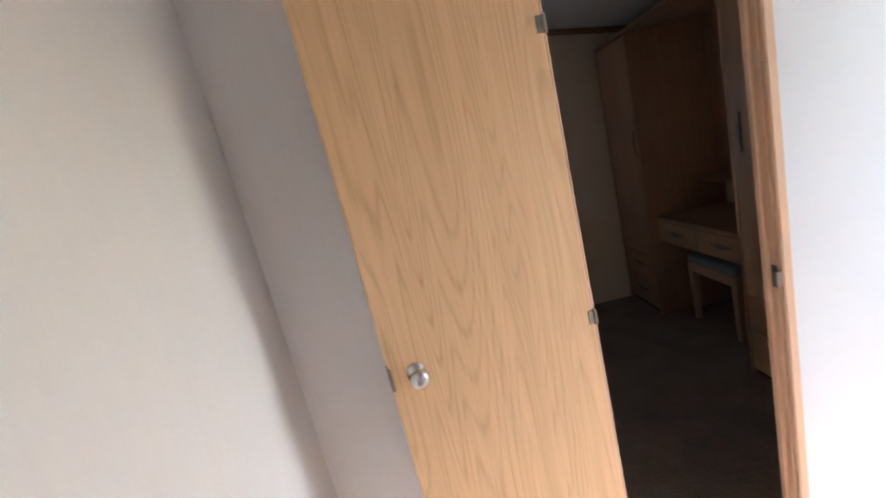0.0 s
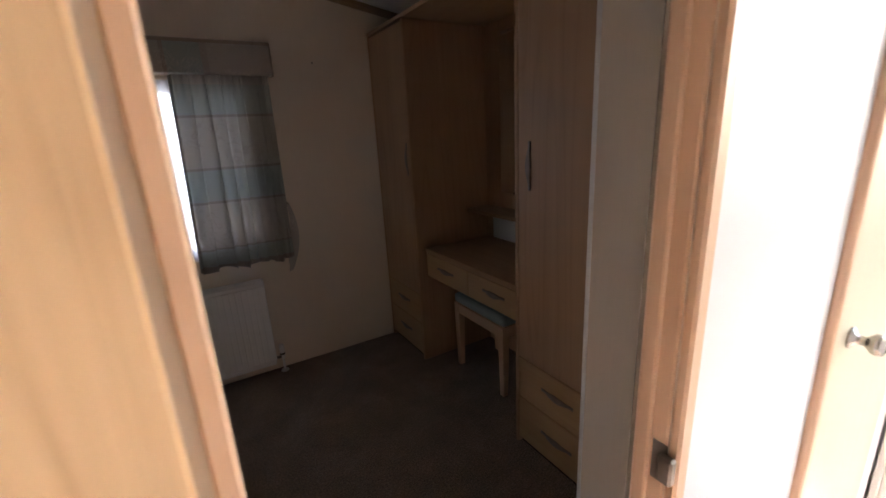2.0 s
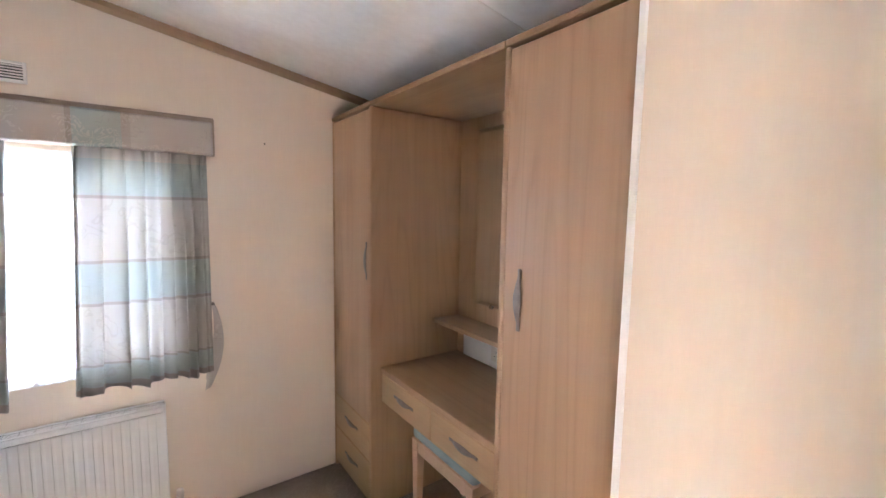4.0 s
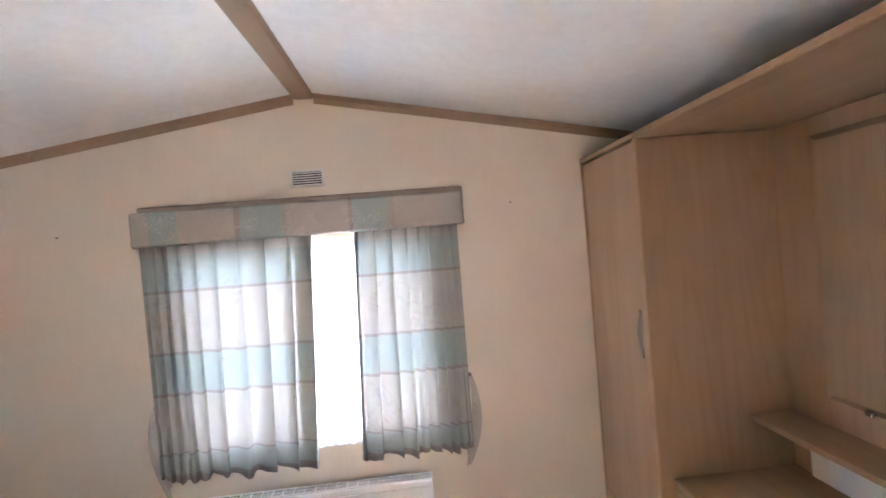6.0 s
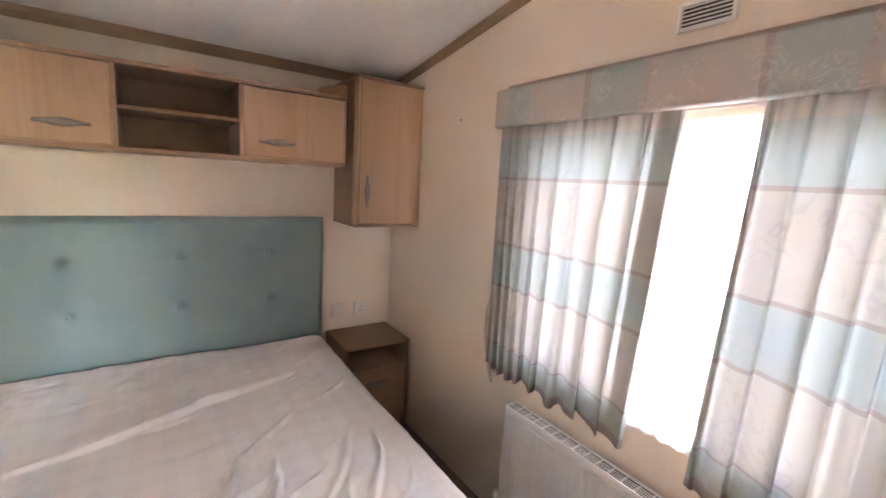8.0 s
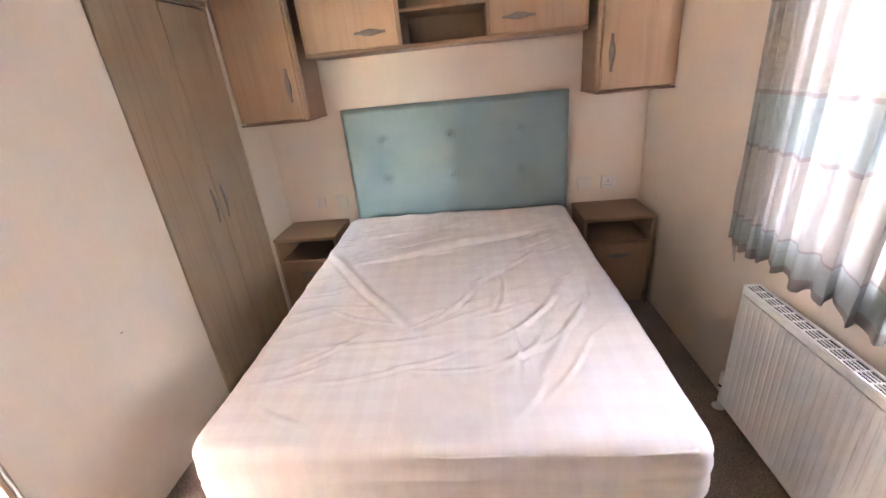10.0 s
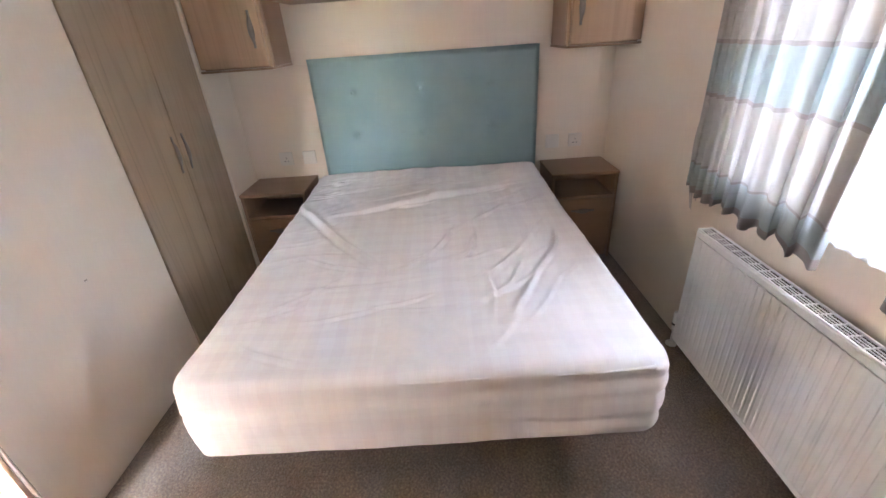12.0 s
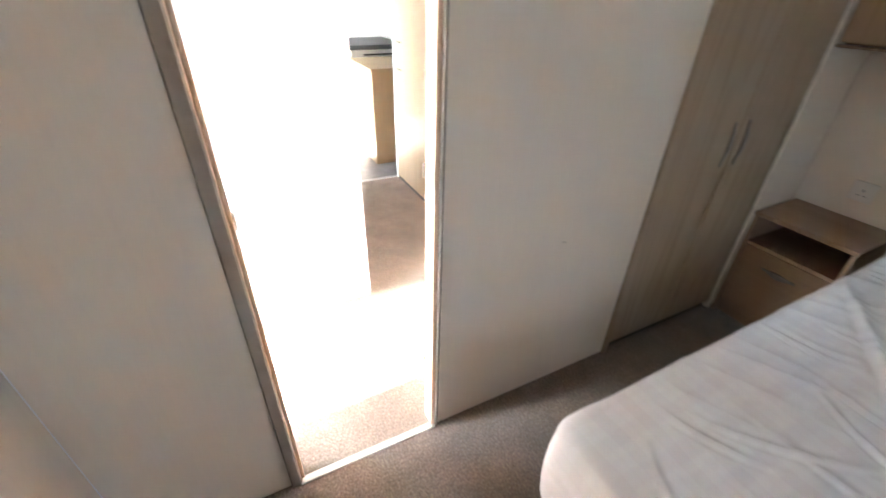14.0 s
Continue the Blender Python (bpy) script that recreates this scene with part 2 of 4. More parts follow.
def headboard_material():
    m, n, l, b = material("duck_egg_fabric")
    v = coords(n, l, (1, 1, 1))
    weave = noise_tex(n, l, coords(n, l, (900, 900, 900)), 1.0, 2)
    big = noise_tex(n, l, v, 5.0, 4)
    t = maths(n, l, "MULTIPLY_ADD", weave, 0.5, maths(n, l, "MULTIPLY", big, 0.5))
    l.new(ramp(n, l, t, [(0.3, (0.190, 0.288, 0.300)), (0.7, (0.255, 0.352, 0.364))]), b.inputs["Base Color"])
    b.inputs["Roughness"].default_value = 0.85
    b.inputs["Sheen Weight"].default_value = 0.3
    bump(n, l, b, weave, 0.3, 0.001)
    return m


TEAL, TAUPE, BEIGE, SEAM = (0.52, 0.585, 0.565), (0.50, 0.45, 0.41), (0.65, 0.605, 0.55), (0.45, 0.40, 0.36)


def flowers(n, l, colour, scale=10.0, tone=(0.36, 0.31, 0.27), amount=0.16, width=0.04):
    """Sketchy leaf outlines woven into the cloth."""
    v = coords(n, l, (1, 0.2, 1))
    warp = n.new("ShaderNodeTexNoise")
    warp.inputs["Scale"].default_value = 9.0
    l.new(v, warp.inputs["Vector"])
    bent = n.new("ShaderNodeVectorMath")
    bent.operation = "MULTIPLY_ADD"
    bent.inputs[1].default_value = (0.09, 0.02, 0.09)
    l.new(warp.outputs["Color"], bent.inputs[0])
    l.new(v, bent.inputs[2])
    curl = noise_tex(n, l, bent.outputs[0], scale * 1.7, 2, 0.45)
    turn = maths(n, l, "FRACT", maths(n, l, "MULTIPLY", curl, 7.0))
    line = maths(n, l, "LESS_THAN", maths(n, l, "ABSOLUTE", maths(n, l, "SUBTRACT", turn, 0.5)), width * 2.2)
    where = maths(n, l, "GREATER_THAN", noise_tex(n, l, v, scale * 0.55, 1), 0.55)
    return mix(n, l, maths(n, l, "MULTIPLY", maths(n, l, "MULTIPLY", line, where), amount), colour, tone)


def curtain_material():
    m, n, l, b = material("patchwork_curtain")
    geo = n.new("ShaderNodeNewGeometry")
    sep = n.new("ShaderNodeSeparateXYZ")
    l.new(geo.outputs["Position"], sep.inputs[0])
    z = maths(n, l, "DIVIDE", maths(n, l, "SUBTRACT", sep.outputs[2], 0.66), 1.10)
    def at(v):
        return (v - 0.66) / 1.10
    bands = [(0.0, SEAM), (at(0.750), TEAL), (at(0.832), SEAM), (at(0.842), BEIGE), (at(1.088), SEAM), (at(1.101), TEAL),
             (at(1.262), SEAM), (at(1.275), BEIGE), (at(1.528), SEAM), (at(1.541), TEAL), (at(1.69), BEIGE)]
    col = ramp(n, l, z, bands, True)
    v = coords(n, l, (1, 1, 1))
    col = flowers(n, l, col, 6.0, (0.36, 0.32, 0.29), 0.20, 0.05)
    weave = noise_tex(n, l, coords(n, l, (500, 60, 900)), 1.0, 2)
    col = mix(n, l, maths(n, l, "MULTIPLY", weave, 0.25), col, (0.9, 0.88, 0.84))
    l.new(col, b.inputs["Base Color"])
    b.inputs["Roughness"].default_value = 0.85
    tr = n.new("ShaderNodeBsdfTranslucent")
    l.new(mix(n, l, 1.0, col, (0.134, 0.134, 0.134), "MULTIPLY"), tr.inputs["Color"])
    mx = n.new("ShaderNodeMixShader")
    mx.inputs[0].default_value = 0.50
    l.new(b.outputs[0], mx.inputs[1])
    l.new(tr.outputs[0], mx.inputs[2])
    l.new(mx.outputs[0], n["Material Output"].inputs["Surface"])
    return m


def pelmet_material():
    m, n, l, b = material("patchwork_pelmet")
    geo = n.new("ShaderNodeNewGeometry")
    sep = n.new("ShaderNodeSeparateXYZ")
    l.new(geo.outputs["Position"], sep.inputs[0])
    x = maths(n, l, "DIVIDE", maths(n, l, "ADD", sep.outputs[0], 0.60), 1.5)
    def at(v):
        return (v + 0.60) / 1.5
    warm = (0.56, 0.51, 0.465)
    blocks = [(0.0, warm), (at(-0.475), TEAL), (at(-0.358), warm), (at(-0.125), SEAM), (at(-0.101), TEAL), (at(0.074), TAUPE), (at(0.095), warm),
              (at(0.36), SEAM), (at(0.378), TEAL), (at(0.53), TAUPE), (at(0.555), warm)]
    # block colours scaled down: teal to 0.66, the others to 0.78
    darkened = ramp(n, l, x, [(p, tuple(c * (0.66 if col is TEAL else 0.78) for c in col)) for p, col in blocks], True)
    l.new(flowers(n, l, flowers(n, l, darkened, 16.0, (0.62, 0.58, 0.54), 0.30, 0.08), 11.0, (0.25, 0.21, 0.19), 0.20, 0.03), b.inputs["Base Color"])
    b.inputs["Roughness"].default_value = 0.85
    bump(n, l, b, noise_tex(n, l, coords(n, l, (600, 600, 600)), 1.0, 2), 0.2, 0.001)
    return m


def voile_material():
    m, n, l, b = material("white_voile")
    b.inputs["Base Color"].default_value, b.inputs["Roughness"].default_value = (0.86, 0.88, 0.92, 1), 0.9
    tr = n.new("ShaderNodeBsdfTranslucent")
    tr.inputs["Color"].default_value = (0.56, 0.62, 0.72, 1)
    gap = n.new("ShaderNodeBsdfTransparent")
    a, c = n.new("ShaderNodeMixShader"), n.new("ShaderNodeMixShader")
    a.inputs[0].default_value = 0.6
    weave = noise_tex(n, l, coords(n, l, (60, 20, 9)), 1.0, 3)
    l.new(maths(n, l, "MULTIPLY_ADD", weave, 0.18, 0.03), c.inputs[0])
    l.new(b.outputs[0], a.inputs[1])
    l.new(tr.outputs[0], a.inputs[2])
    l.new(a.outputs[0], c.inputs[1])
    l.new(gap.outputs[0], c.inputs[2])
    l.new(c.outputs[0], n["Material Output"].inputs["Surface"])
    return m


def glass_material():
    m, n, l, b = material("clear_glass")
    g, t, mx = n.new("ShaderNodeBsdfGlossy"), n.new("ShaderNodeBsdfTransparent"), n.new("ShaderNodeMixShader")
    g.inputs["Roughness"].default_value = 0.02
    t.inputs["Color"].default_value = (0.95, 0.97, 0.96, 1)
    fres = n.new("ShaderNodeFresnel")
    l.new(fres.outputs[0], mx.inputs[0])
    l.new(t.outputs[0], mx.inputs[1])
    l.new(g.outputs[0], mx.inputs[2])
    l.new(mx.outputs[0], n["Material Output"].inputs["Surface"])
    return m


def mirror_material():
    m, n, l, b = material("mirror_silver")
    b.inputs["Base Color"].default_value = (0.86, 0.88, 0.87, 1)
    b.inputs["Metallic"].default_value, b.inputs["Roughness"].default_value = 1.0, 0.01
    return m


def grass_material():
    m, n, l, b = material("lawn_grass")
    v = coords(n, l, (1, 1, 1))
    t = maths(n, l, "MULTIPLY_ADD", noise_tex(n, l, v, 40.0, 5, 0.7), 0.5, maths(n, l, "MULTIPLY", noise_tex(n, l, v, 0.7, 4), 0.5))
    l.new(ramp(n, l, t, [(0.3, (0.026, 0.038, 0.009)), (0.7, (0.054, 0.070, 0.018))]), b.inputs["Base Color"])
    b.inputs["Roughness"].default_value = 0.9
    bump(n, l, b, noise_tex(n, l, v, 60.0, 4), 0.5, 0.02)
    return m


M["ceiling"], M["carpet"], M["cover"], M["duckegg"] = ceiling_material(), carpet_material(), cover_material(), headboard_material()
M["curtain"], M["pelmet"], M["voile"] = curtain_material(), pelmet_material(), voile_material()
M["glass"], M["mirror"], M["grass"] = glass_material(), mirror_material(), grass_material()
M["leaf"] = plain("hedge_leaf", (0.06, 0.10, 0.03), 0.7, vary=0.4, scale=8)
M["stool_fabric"] = plain("stool_fabric", (0.29, 0.36, 0.37), 0.85, vary=0.1, grain=0.3)
M["patch"] = plain("label_fabric", (0.775, 0.745, 0.735), 0.8, vary=0.03, scale=30)
M["skin"] = plain("caravan_cladding", (0.70, 0.68, 0.60), 0.5)

# ---- setting: floors, walls, ceiling ----
structure("floor", boxes((XW - 0.1, XE, -1.42, YN + 0.06, -0.06, 0.0)), M["carpet"], "brown-grey tufted carpet, worn, wall to wall", "carpet")
structure("floor_kitchen", boxes((XW - 0.1, XE, -3.6, -1.42, -0.06, -0.002)), M["vinyl"], "grey-brown vinyl kitchen floor beyond the hall", "floor")
WX0, WX1, WZ0, WZ1 = -0.42, 0.72, 0.80, 1.70
structure("wall_north", boxes((XW - 0.1, WX0, YN, YN + 0.07, 0, 2.42), (WX1, XE + 0.1, YN, YN + 0.07, 0, 2.42),
                              (WX0, WX1, YN, YN + 0.07, 0, WZ0), (WX0, WX1, YN, YN + 0.07, WZ1, 2.42)), M["wall"],
          "cream papered end wall with a shallow gable", "wall")
structure("wall_west", boxes((XW - 0.07, XW, -3.6, YN, 0, 2.2)), M["wall"], "cream papered wall behind the bed head", "wall")
DY0, DY1, DZ0, DZ1 = 0.033, 0.790, 0.02, 1.95
structure("wall_east", boxes((XE, XE + 0.07, DY1, YN, 0, 2.2), (XE, XE + 0.07, -3.6, -3.1, 0, 2.2), (XE, XE + 0.07, -1.9, DY0, 0, 2.2),
                             (XE, XE + 0.07, -3.1, -1.9, 0, 0.95), (XE, XE + 0.07, -3.1, -1.9, 1.85, 2.2), (XE, XE + 0.07, DY0, DY1, DZ1, 2.2),
                             (XE, XE + 0.07, DY0, DY1, -0.06, DZ0)), M["hall_wall"], "white outer side wall round the glazed door", "wall")
CL0, CL1, CLZ = -1.245, -0.525, 1.825     # wardrobe opening in the partition
BD0, BD1, BDZ = 0.350, 0.842, 1.905       # bedroom doorway
structure("wall_south", boxes((XW, CL0, YH, YS, 0, 2.45), (CL0, CL1, YH, YS, CLZ, 2.45), (CL1, BD0, YH, YS, 0, 2.45),
                              (BD0, BD1, YH, YS, BDZ, 2.45), (BD1, 1.285, YH, YS, 0, 2.45)), M["wall"],
          "cream papered partition with doorway and fitted wardrobe", "wall")
structure("wall_hall_facing", boxes((XW, CL0, YH - 0.004, YH, 0, 2.4), (CL1 - 0.005, BD0 - 0.03, YH - 0.004, YH, 0, 2.4),
                                    (BD0 - 0.03, BD1 + 0.03, YH - 0.004, YH, BDZ + 0.03, 2.4)), M["hall_wall"],
          "white lining of the hall side of the partition", "wall")
structure("wall_gloss_panel", boxes((BD1 + 0.024, 1.3135, YH - 0.006, YH, 0, 2.4)), M["gloss_panel"], "glossy white wall panel beside the bedroom doorway", "wall")
CU0, CU1, CUZ = 1.362, 1.842, 1.90
structure("wall_cupboard_front", boxes((1.285, CU0, YH, YS, 0, 2.4), (CU1, XE, YH, YS, 0, 2.4), (CU0, CU1, YH, YS, CUZ, 2.4)), M["hall_wall"],
          "white wall round the hall cupboard", "wall")
structure("wall_cupboard_side", boxes((1.288, 1.325, YS, 1.334, 0, 2.4), (1.325, XE, 1.294, 1.334, 0, 2.4)), M["wall"],
          "cream papered boxing beside the wardrobe", "wall")
structure("wall_hall_west", boxes((-0.45, -0.41, -0.79, YH - 0.004, 0, 2.4), (-0.45, -0.41, -1.42, -0.79, 1.86, 2.4), (-0.45, -0.41, -1.42, -1.38, 0, 1.86)),
          M["hall_wall"], "plain white hall wall", "wall")
structure("wall_lobby_south", boxes((0.314, XE, -0.012, 0.031, 0, 2.4)), M["hall_wall"], "plain white wall of the entrance lobby", "wall")
structure("wall_passage_east", boxes((0.314, 0.36, -1.42, -0.012, 0, 2.4)), M["hall_wall"], "plain white passage wall", "wall")
structure("wall_kitchen_end", boxes((XW, XE, -3.6, -3.54, 0, 2.4)), M["hall_wall"], "plain far kitchen wall", "wall")
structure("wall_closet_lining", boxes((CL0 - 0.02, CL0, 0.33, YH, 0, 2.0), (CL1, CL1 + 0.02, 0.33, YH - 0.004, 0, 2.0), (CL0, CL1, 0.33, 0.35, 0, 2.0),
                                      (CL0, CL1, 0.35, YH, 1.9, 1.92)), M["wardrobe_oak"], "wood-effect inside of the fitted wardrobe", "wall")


def roof():
    lo, hi = [], []
    for x in (XW - 0.1, RX, XE + 0.1):
        lo.append((x, ceil_z(x)))
        hi.append((x, ceil_z(x) + 0.05))
    return prism(lo + hi[::-1], -3.6, YN + 0.07, "y")


structure("ceiling", roof(), M["ceiling"], "white mottled ceiling board, two shallow slopes", "ceiling")


def ridge_strip():
    w = 0.046
    return prism([(RX - w, ceil_z(RX - w) + 0.002), (RX - w, ceil_z(RX - w) - 0.010), (RX - w + 0.012, ceil_z(RX - w) - 0.018), (RX + w - 0.012, ceil_z(RX + w) - 0.018),
                  (RX + w, ceil_z(RX + w) - 0.010), (RX + w, ceil_z(RX + w) + 0.002), (RX, RZ + 0.002)], YS, YN, "y")


structure("trim_ridge", ridge_strip(), M["trim"], "brown wood-effect strip along the ceiling ridge", "trim")


def coving(x0, x1, y, side):
    """Strip under the slope where the ceiling meets an end wall."""
    z0, z1 = ceil_z(x0), ceil_z(x1)
    rings = []
    for x, z in ((x0, z0), (x1, z1)):
        rings.append([(x, y, z + 0.002), (x, y, z - 0.040), (x, y + side * 0.008, z - 0.040), (x, y + side * 0.020, z - 0.022), (x, y + side * 0.022, z + 0.002)])
    return loft(rings, smooth=False)


structure("trim_gable", coving(XW, RX - 0.046, YN, -1), M["trim"], "brown wood-effect coving on the end wall", "trim")
structure("trim_gable.001", coving(RX + 0.046, XE, YN, -1), M["trim"], "brown wood-effect coving on the end wall", "trim")
zc = ceil_z(XW)
structure("trim_west", prism([(XW, zc + 0.01), (XW, zc - 0.045), (XW + 0.008, zc - 0.045), (XW + 0.022, zc - 0.02), (XW + 0.024, zc + 0.01)], YS, YN - 0.023, "y"),
          M["trim"], "brown wood-effect coving over the bed head", "trim")
structure("trim_post", boxes((1.285, 1.330, 1.3345, 1.350, 0, 2.3), bevel=0.003), M["white"], "white edging strip on the boxed corner", "trim")
structure("trim_threshold", boxes((BD0, BD1, YS - 0.012, YS + 0.014, -0.002, 0.005), bevel=0.002), M["strip"], "metal threshold strip under the doorway", "threshold")
structure("trim_threshold.001", boxes((-0.41, 0.314, -1.435, -1.405, -0.004, 0.005), bevel=0.002), M["strip"], "metal threshold strip at the kitchen", "threshold")
JZ0, JZ1 = ceil_z(RX + 0.048), ceil_z(XE)
structure("trim_ceiling_joint", loft([[(x, 1.976, z + 0.001), (x, 1.976, z - 0.0022), (x, 1.983, z - 0.0022), (x, 1.983, z + 0.001)] for x, z in ((RX + 0.048, JZ0), (XE, JZ1))], smooth=False),
          M["white"], "thin white joint between ceiling boards", "trim")
structure("trim_wall_joint", boxes((XW, XW + 0.004, 2.012, 2.020, 1.25, 1.54)), M["wall"], "thin joint cover on the head wall", "trim")

# ---- doorway, door leaf ----
fr = thing("door_frame", (BD0, YS, 0), "reddish wood-effect door lining with rebated stop", "door frame", kind="structure")
part("jamb", boxes((BD0, BD0 + 0.014, YH - 0.006, YS + 0.004, 0.006, BDZ), bevel=0.002), M["frame_wood"], fr)
part("jamb", boxes((BD1 - 0.006, BD1 + 0.006, YH + 0.003, YS + 0.004, 0.006, BDZ), bevel=0.002), M["frame_wood"], fr)
part("lintel", boxes((BD0 + 0.014, BD1 - 0.006, YH - 0.006, YS + 0.004, BDZ - 0.014, BDZ), bevel=0.002), M["frame_wood"], fr)
part("architrave", boxes((BD1 - 0.004, BD1 + 0.023, YH - 0.014, YH + 0.002, 0, BDZ + 0.04), bevel=0.004), M["frame_wood"], fr)
# room-side trim is dark taupe: its backlit shade is put into the colour
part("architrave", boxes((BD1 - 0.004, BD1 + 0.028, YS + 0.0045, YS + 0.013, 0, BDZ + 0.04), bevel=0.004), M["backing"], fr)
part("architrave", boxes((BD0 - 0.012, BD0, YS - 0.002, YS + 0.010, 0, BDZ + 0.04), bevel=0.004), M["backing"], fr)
part("door_stop", boxes((BD1 - 0.016, BD1 - 0.006, YH + 0.022, YS - 0.004, 0.006, BDZ - 0.014), bevel=0.002), M["frame_wood"], fr)
part("hinge_plate", boxes((BD0 + 0.0143, BD0 + 0.0158, YS - 0.030, YS + 0.002, 0.962, 1.012), bevel=0.0005), M["nickel"], fr, "dull steel hinge plate")
st = part("strike_plate", boxes((BD1 - 0.0075, BD1 - 0.0055, YH + 0.000, YH + 0.020, 0.925, 0.985), bevel=0.0006), M["nickel"], fr, "worn brass-grey strike plate")
part("catch", boxes((BD1 - 0.020, BD1 - 0.006, YH - 0.014, YH + 0.006, 0.935, 0.975), bevel=0.003), M["nickel"], st)


def knob(parent, base, axis, label="round satin chrome door knob"):
    k = part("door_knob", lathe([(0.022, 0), (0.022, 0.004), (0.010, 0.008), (0.009, 0.022), (0.013, 0.027), (0.020, 0.034), (0.0215, 0.042), (0.018, 0.050), (0.007, 0.054), (0.001, 0.054)],
                                base, axis, 24), M["chrome"], parent, label)
    return k


LEAF = 0.512
leaf = thing("door_1", (BD0 - 0.002, YH - 0.022, 0), "oak-effect flush bedroom door standing wide open", "door", kind="structure")
ORIGIN[leaf] = Vector()
part("door_leaf", boxes((0.004, LEAF, -0.017, 0.017, 0.012, BDZ - 0.02), bevel=0.003), M["door_oak"], leaf)
knob(leaf, (LEAF - 0.058, 0.017, 1.003), (0, 1, 0))
knob(leaf, (LEAF - 0.058, -0.017, 1.003), (0, -1, 0))
part("latch_plate", boxes((LEAF - 0.006, LEAF + 0.002, -0.010, 0.019, 0.976, 1.030), bevel=0.001), M["nickel"], leaf)
for z in (0.28, 0.985, 1.66):
    hg = part("hinge", boxes((-0.004, 0.018, 0.016, 0.0195, z - 0.018, z + 0.018), bevel=0.001), M["nickel"], leaf, "small dull steel hinge")
    part("knuckle", pipe([(0, 0.019, z - 0.019), (0, 0.019, z + 0.019)], 0.005), M["nickel"], hg)
leaf.matrix_world = pose(0.346, YH - 0.024, 0, 0, 0, 194.5)

# ---- hall cupboard and glazed outer door ----
DXI = XE - 0.035
cup = thing("hall_cupboard_door", (CU0, YH, 0), "pale wood-effect cupboard door beside the outer door", "cupboard door", kind="structure")
part("door_leaf", boxes((1.3475, CU1 - 0.003, YH - 0.018, YH - 0.001, 0.03, CUZ - 0.003), bevel=0.002), M["pale_wood"], cup)
part("post", boxes((1.3145, 1.345, YH - 0.022, YH - 0.001, 0, 2.35), bevel=0.008, segments=3), M["frame_wood"], cup, "narrow wooden post with a rounded edge")
part("post", boxes((CU1 + 0.001, DXI - 0.028, YH - 0.016, YH - 0.001, 0, 2.35), bevel=0.004), M["white"], cup)
part("kick_strip", boxes((CU0, CU1, YH - 0.03, YH - 0.019, 0.0, 0.035), bevel=0.003), M["white"], cup)
knob(cup, (CU0 + 0.055, YH - 0.018, 0.965), (0, -1, 0), "chrome cupboard knob")
for z in (0.2, 1.1, 1.7):
    part("hinge", boxes((CU1 - 0.006, CU1 + 0.008, YH - 0.022, YH - 0.016, z - 0.03, z + 0.03), bevel=0.001), M["nickel"], cup)

od = thing("door_2", (XE, DY0, 0), "white plastic glazed outer door, closed", "outer door", kind="structure")
for y0, y1, z0, z1 in ((DY0, DY0 + 0.05, DZ0, DZ1), (DY1 - 0.05, DY1, DZ0, DZ1), (DY0 + 0.05, DY1 - 0.05, DZ1 - 0.05, DZ1), (DY0 + 0.05, DY1 - 0.05, DZ0, DZ0 + 0.03)):
    part("frame_bar", boxes((DXI - 0.012, DXI + 0.055, y0, y1, z0, z1), bevel=0.006, segments=2), M["white"], od)
a0, a1, b0, b1 = DY0 + 0.052, DY1 - 0.052, DZ0 + 0.032, DZ1 - 0.052
for y0, y1, z0, z1 in ((a0, a0 + 0.06, b0, b1), (a1 - 0.06, a1, b0, b1), (a0 + 0.06, a1 - 0.06, b0, b0 + 0.075), (a0 + 0.06, a1 - 0.06, b1 - 0.06, b1)):
    part("sash_bar", boxes((DXI + 0.0, DXI + 0.045, y0, y1, z0, z1), bevel=0.008, segments=2), M["white"], od)
pane = part("pane", boxes((DXI + 0.018, DXI + 0.024, a0 + 0.055, a1 - 0.055, b0 + 0.07, b1 - 0.055)), M["glass"], od, "clear glass pane")
pane.visible_shadow = False
for k in range(3):
    part("frame_moulding", boxes((DXI - 0.016 - 0.006 * k, DXI - 0.0125, DY1 - 0.030 + 0.018 * k, DY1 - 0.013 + 0.018 * k, 0.02, 2.0), bevel=0.003), M["white"], od)
lk = part("door_bracket", boxes((DXI - 0.045, DXI - 0.026, DY1 - 0.004, DY1 + 0.020, 0.755, 0.815), bevel=0.004), M["white"], od, "small cream plastic door catch")
part("screw", lathe([(0.005, 0), (0.005, 0.003), (0.001, 0.004)], (DXI - 0.045, DY1 + 0.008, 0.80), (-1, 0, 0), 10), M["nickel"], lk)
lk = part("door_bracket", boxes((DXI - 0.045, DXI - 0.026, DY1 - 0.004, DY1 + 0.020, 0.06, 0.11), bevel=0.004), M["white"], od)

# ---- window ----
win = thing("window_1", (WX0, YN, WZ0), "white plastic bedroom window behind curtains", "window", kind="structure")
for x0, x1, z0, z1 in ((WX0, WX0 + 0.045, WZ0, WZ1), (WX1 - 0.045, WX1, WZ0, WZ1), (WX0 + 0.045, WX1 - 0.045, WZ1 - 0.045, WZ1), (WX0 + 0.045, WX1 - 0.045, WZ0, WZ0 + 0.045)):
    part("window_frame", boxes((x0, x1, YN + 0.004, YN + 0.055, z0, z1), bevel=0.005), M["white"], win)
part("mullion", boxes((0.43, 0.47, YN + 0.010, YN + 0.05, WZ0 + 0.045, WZ1 - 0.045), bevel=0.004), M["white"], win)
part("window_sill", boxes((WX0 - 0.02, WX1 + 0.02, YN - 0.016, YN + 0.004, WZ0 - 0.022, WZ0 - 0.001), bevel=0.004), M["white"], win)
